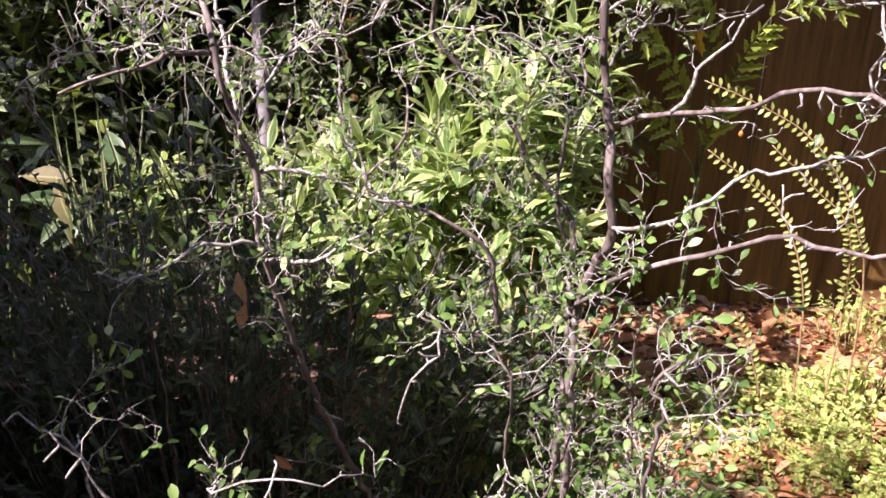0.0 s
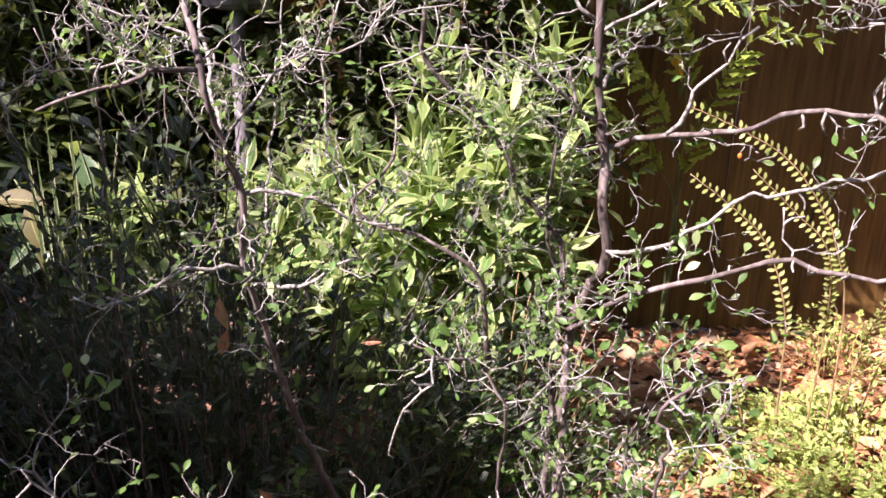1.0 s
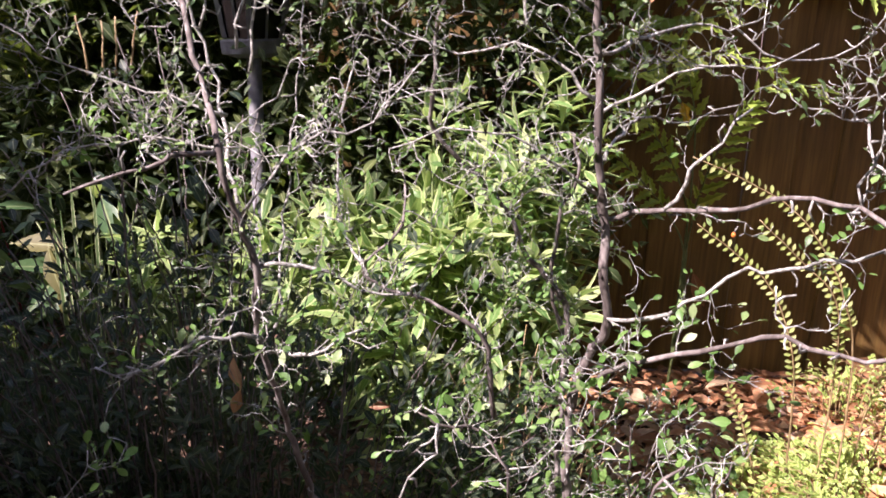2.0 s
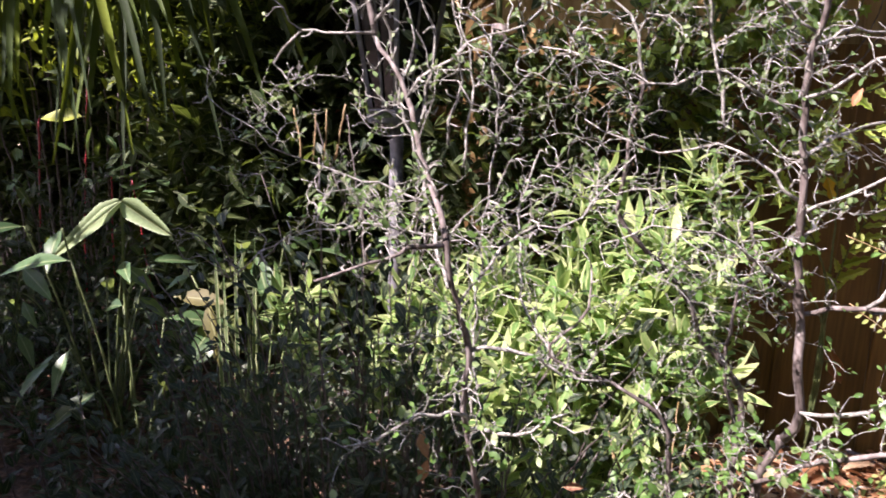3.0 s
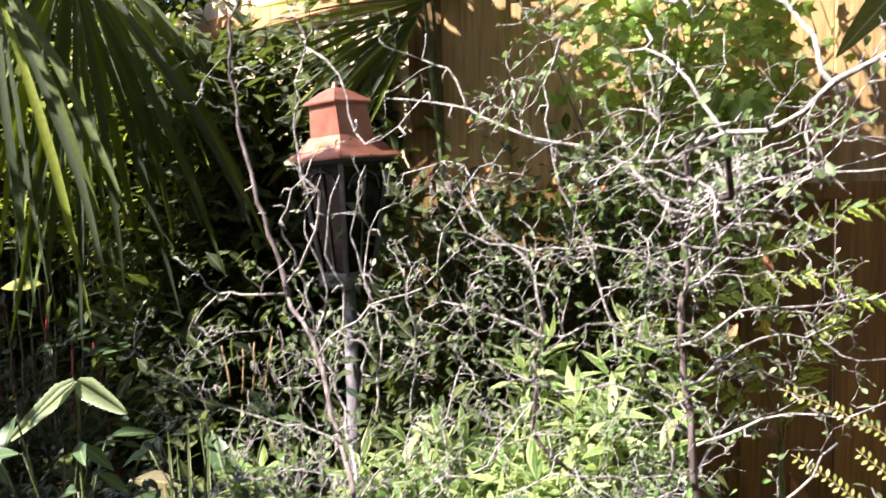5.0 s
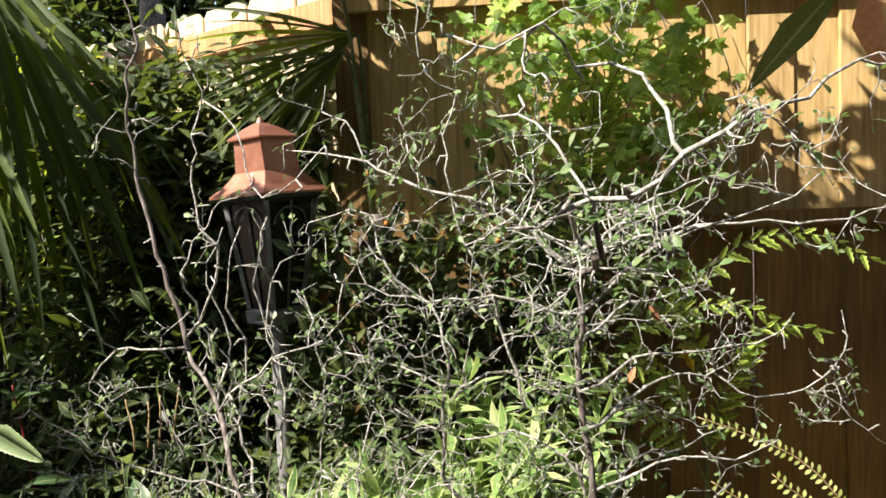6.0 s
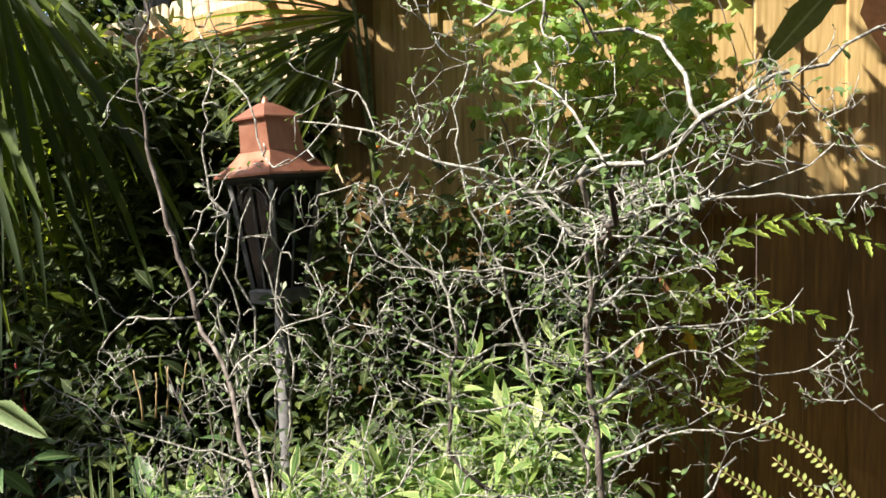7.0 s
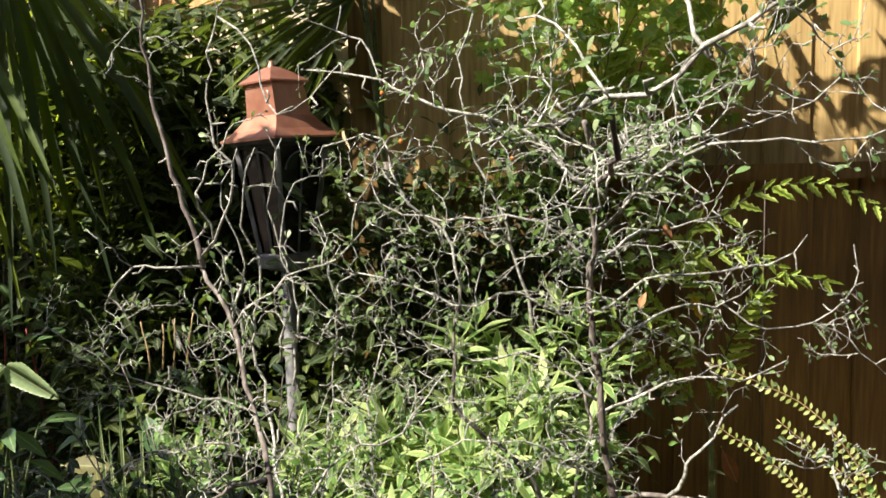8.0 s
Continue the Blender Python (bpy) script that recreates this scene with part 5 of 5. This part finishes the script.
def shade_tree(root, limbs, label):
    """Slender tree added out of view: one trunk, leafy limbs shading the bed."""
    root = Vector(root)
    ob = thing("shade_tree", (root.x - 0.25, root.y - 0.3, 0), label, "tree")
    s = Soup()
    s.tube(curve([(root.x - 0.25, root.y - 0.3, -0.05), (root.x - 0.2, root.y - 0.2, 1.0), root], 0.08, 0.006), 0.06, 0.035, 12, True)
    part("trunk", s, BARK, ob)
    for place, half, count, seed, fuzz in limbs:
        r = random.Random(seed)
        c, spots, s = Vector(place), [], Soup()
        s.tube(curve([root, root.lerp(c, 0.5) + Vector((0, 0, 0.12)), c], 0.08, 0.006), 0.022, 0.010, 8)
        for i in range(count // 40):
            p = c + Vector((r.uniform(-1, 1) * half[0], r.uniform(-1, 1) * half[1], r.uniform(-1, 1) * half[2]))
            s.tube(curve([c + Vector((0, 0, 0.04)), c.lerp(p, 0.5) + Vector((0, 0, 0.08)), p], 0.1, 0.01), 0.006, 0.002, 5)
            for k in range(40):
                q = p + Vector((r.gauss(0, fuzz), r.gauss(0, fuzz), r.gauss(0, fuzz)))
                spots.append(aim(q, (r.uniform(-1, 1), r.uniform(-1, 1), r.uniform(-0.8, 0.5)), (r.uniform(-0.6, 0.3), r.uniform(-0.8, 0.2), 1), r.uniform(0.6, 1.2)))
        part("limb", s, BARK, ob)
        leaves(ob, "leaf", LARGE, spots, DARK_LEAF, 0)


# High crown put out of view to shade the lower fence.
shade_tree((-2.3, 0.2, 3.2), (
    ((-2.12, 0.45, 3.95), (0.30, 0.10, 0.24), 1200, 44, 0.07),
    ((-2.12, 0.45, 4.45), (0.30, 0.10, 0.26), 1200, 48, 0.07),
    ((-1.55, 0.45, 4.20), (0.42, 0.10, 0.20), 640, 49, 0.07),
    ((-1.45, 0.45, 4.50), (0.45, 0.10, 0.22), 1300, 50, 0.07),
    ((-0.75, 0.45, 4.30), (0.40, 0.10, 0.42), 1600, 53, 0.07),
), "unseen slender tree added to shade the lower fence")
# Limbs put out of view to shade palms, hedge and upper fence.
shade_tree((-3.1, 0.9, 2.45), (
    ((-2.70, 1.97, 2.40), (0.14, 0.33, 0.05), 200, 61, 0.06),
    ((-1.86, 1.97, 2.40), (0.26, 0.22, 0.05), 400, 70, 0.06),
    ((-1.82, 1.44, 2.40), (0.32, 0.11, 0.05), 280, 62, 0.06),
    ((-0.76, 2.08, 2.30), (0.26, 0.08, 0.03), 640, 69, 0.06),
    ((-3.35, 1.65, 2.40), (0.45, 0.30, 0.05), 900, 71, 0.06),
    ((-3.78, 2.22, 2.50), (0.42, 0.36, 0.05), 2200, 65, 0.06),
), "unseen slender tree added to shade palms, hedge and fence")
# Row of unseen shrubs, its top edge set to shape the bed's shade.
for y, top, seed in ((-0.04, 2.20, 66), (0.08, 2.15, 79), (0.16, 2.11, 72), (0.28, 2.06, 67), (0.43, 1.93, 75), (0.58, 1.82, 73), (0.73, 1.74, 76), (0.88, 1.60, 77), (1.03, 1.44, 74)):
    hedge("shade_shrub", (-1.36, y, top / 2 - 0.03), (0.08, 0.06, top / 2 - 0.05), 1500, "unseen dense shrub added to shade the low plants", LARGE, DARK_LEAF, seed, "shrub", fuzz=0.05)
# Two shrubs whose leaf colour is brightened to look sunlit.
hedge("sunlit_shrub", (-1.38, 2.86, 1.32), (0.34, 0.05, 0.32), 760, "shrub before the dark hedge, leaves brightened to look sunlit", MEDIUM, SUNLIT_LEAF, 78, "shrub", fuzz=0.07)
hedge("sunlit_shrub", (-2.10, 2.90, 1.45), (0.50, 0.16, 0.45), 1300, "shrub behind the palm, leaves brightened to look sunlit", MEDIUM, SUNLIT_LEAF, 68, "shrub", fuzz=0.08)


# ---- trees beyond the fence ----
HUGE = leaf_shape(0.16, 0.075, 0.45, 0.25, 0.2, 0.005, 4, 0.7)
for place, half, seed in (((-3.2, 7.2, 2.6), (1.8, 0.3, 1.5), 81), ((-1.7, 6.0, 3.0), (1.0, 0.2, 1.0), 83), ((-3.0, 5.5, 2.6), (1.2, 0.2, 1.0), 85), ((-5.6, 6.6, 2.9), (1.4, 0.3, 1.5), 84), ((-0.4, 5.6, 2.5), (1.5, 0.3, 1.4), 82)):
    hedge("sky_cover_tree", place, half, 5200, "dense dark green trees beyond the pale fence", HUGE, DARK_LEAF, seed, "tree", fuzz=0.22)


# ---- unseen canopy and side hedges, added to cut sky light ----
def unseen_canopy_tree(root, limbs, label):
    """Tree added unseen behind the fence; its high limbs over it cut sky light."""
    root = Vector(root)
    ob = thing("sky_cover_tree", (root.x, root.y, 0), label, "tree")
    s = Soup()
    s.tube(curve([(root.x, root.y, -0.05), (root.x + 0.05, root.y, 1.8), root], 0.1, 0.01), 0.11, 0.06, 12, True)
    part("trunk", s, BARK, ob)
    for place, half, count, seed in limbs:
        r = random.Random(seed)
        c, spots, s = Vector(place), [], Soup()
        s.tube(curve([root, root.lerp(c, 0.5) + Vector((0, 0, 0.15)), c], 0.1, 0.01), 0.04, 0.015, 8)
        for i in range(count // 40):
            p = c + Vector((r.uniform(-1, 1) * half[0], r.uniform(-1, 1) * half[1], r.uniform(-1, 1) * half[2]))
            s.tube(curve([c, c.lerp(p, 0.5) + Vector((0, 0, 0.08)), p], 0.15, 0.01), 0.008, 0.003, 4)
            for k in range(40):
                q = p + Vector((r.gauss(0, 0.16), r.gauss(0, 0.16), r.gauss(0, 0.12)))
                spots.append(aim(q, (r.uniform(-1, 1), r.uniform(-1, 1), r.uniform(-0.8, 0.5)), (r.uniform(-0.6, 0.6), r.uniform(-0.6, 0.6), 1), r.uniform(0.7, 1.2)))
        part("limb", s, BARK, ob)
        leaves(ob, "leaf", HUGE, spots, DARK_LEAF, 0)


unseen_canopy_tree((1.9, 3.5, 3.2), (
    ((0.4, 2.2, 4.1), (0.9, 0.8, 0.25), 2400, 91),
    ((1.9, 2.2, 4.2), (0.9, 0.8, 0.25), 2400, 92),
    ((3.2, 2.0, 4.0), (0.8, 0.9, 0.30), 2400, 93),
    ((0.6, 0.85, 4.5), (0.7, 0.25, 0.15), 2000, 96),
), "unseen tree over the fence, added to cut sky light")
unseen_canopy_tree((-2.0, 4.7, 3.3), (
    ((-1.6, 3.4, 4.6), (0.9, 0.45, 0.5), 2600, 97),
    ((-0.7, 3.3, 5.2), (0.7, 0.45, 0.4), 2000, 98),
    ((-2.8, 3.5, 4.2), (0.7, 0.45, 0.5), 2000, 99),
    ((-1.4, 2.5, 4.7), (0.7, 0.35, 0.22), 2000, 100),
), "unseen tree beyond the pale fence, added to cut sky light")
# Side hedges out of view, added to block low sky light.
hedge("hedge", (-5.2, 0.6, 2.2), (0.25, 3.0, 2.1), 9000, "unseen tall hedge added to block sky on the left", HUGE, DARK_LEAF, 95)
hedge("hedge", (3.3, 0.4, 1.7), (0.25, 2.2, 1.65), 9000, "unseen tall hedge added to block sky on the right", HUGE, DARK_LEAF, 94)


# ---- unseen wall behind the path, added to block sky light ----
def added_wall():
    s = Soup()
    s.box((-4.2, -2.6, 2.5), (4.0, 0.2, 5.0))
    s.box((2.9, -2.6, 4.0), (10.2, 0.22, 8.0))
    ob = new("wall_south", s.mesh("wall_south", DARK_BOARD, smooth=False))
    tagged(ob, "plain brown unseen wall behind the path, added to block sky", "wall", kind="structure")


added_wall()
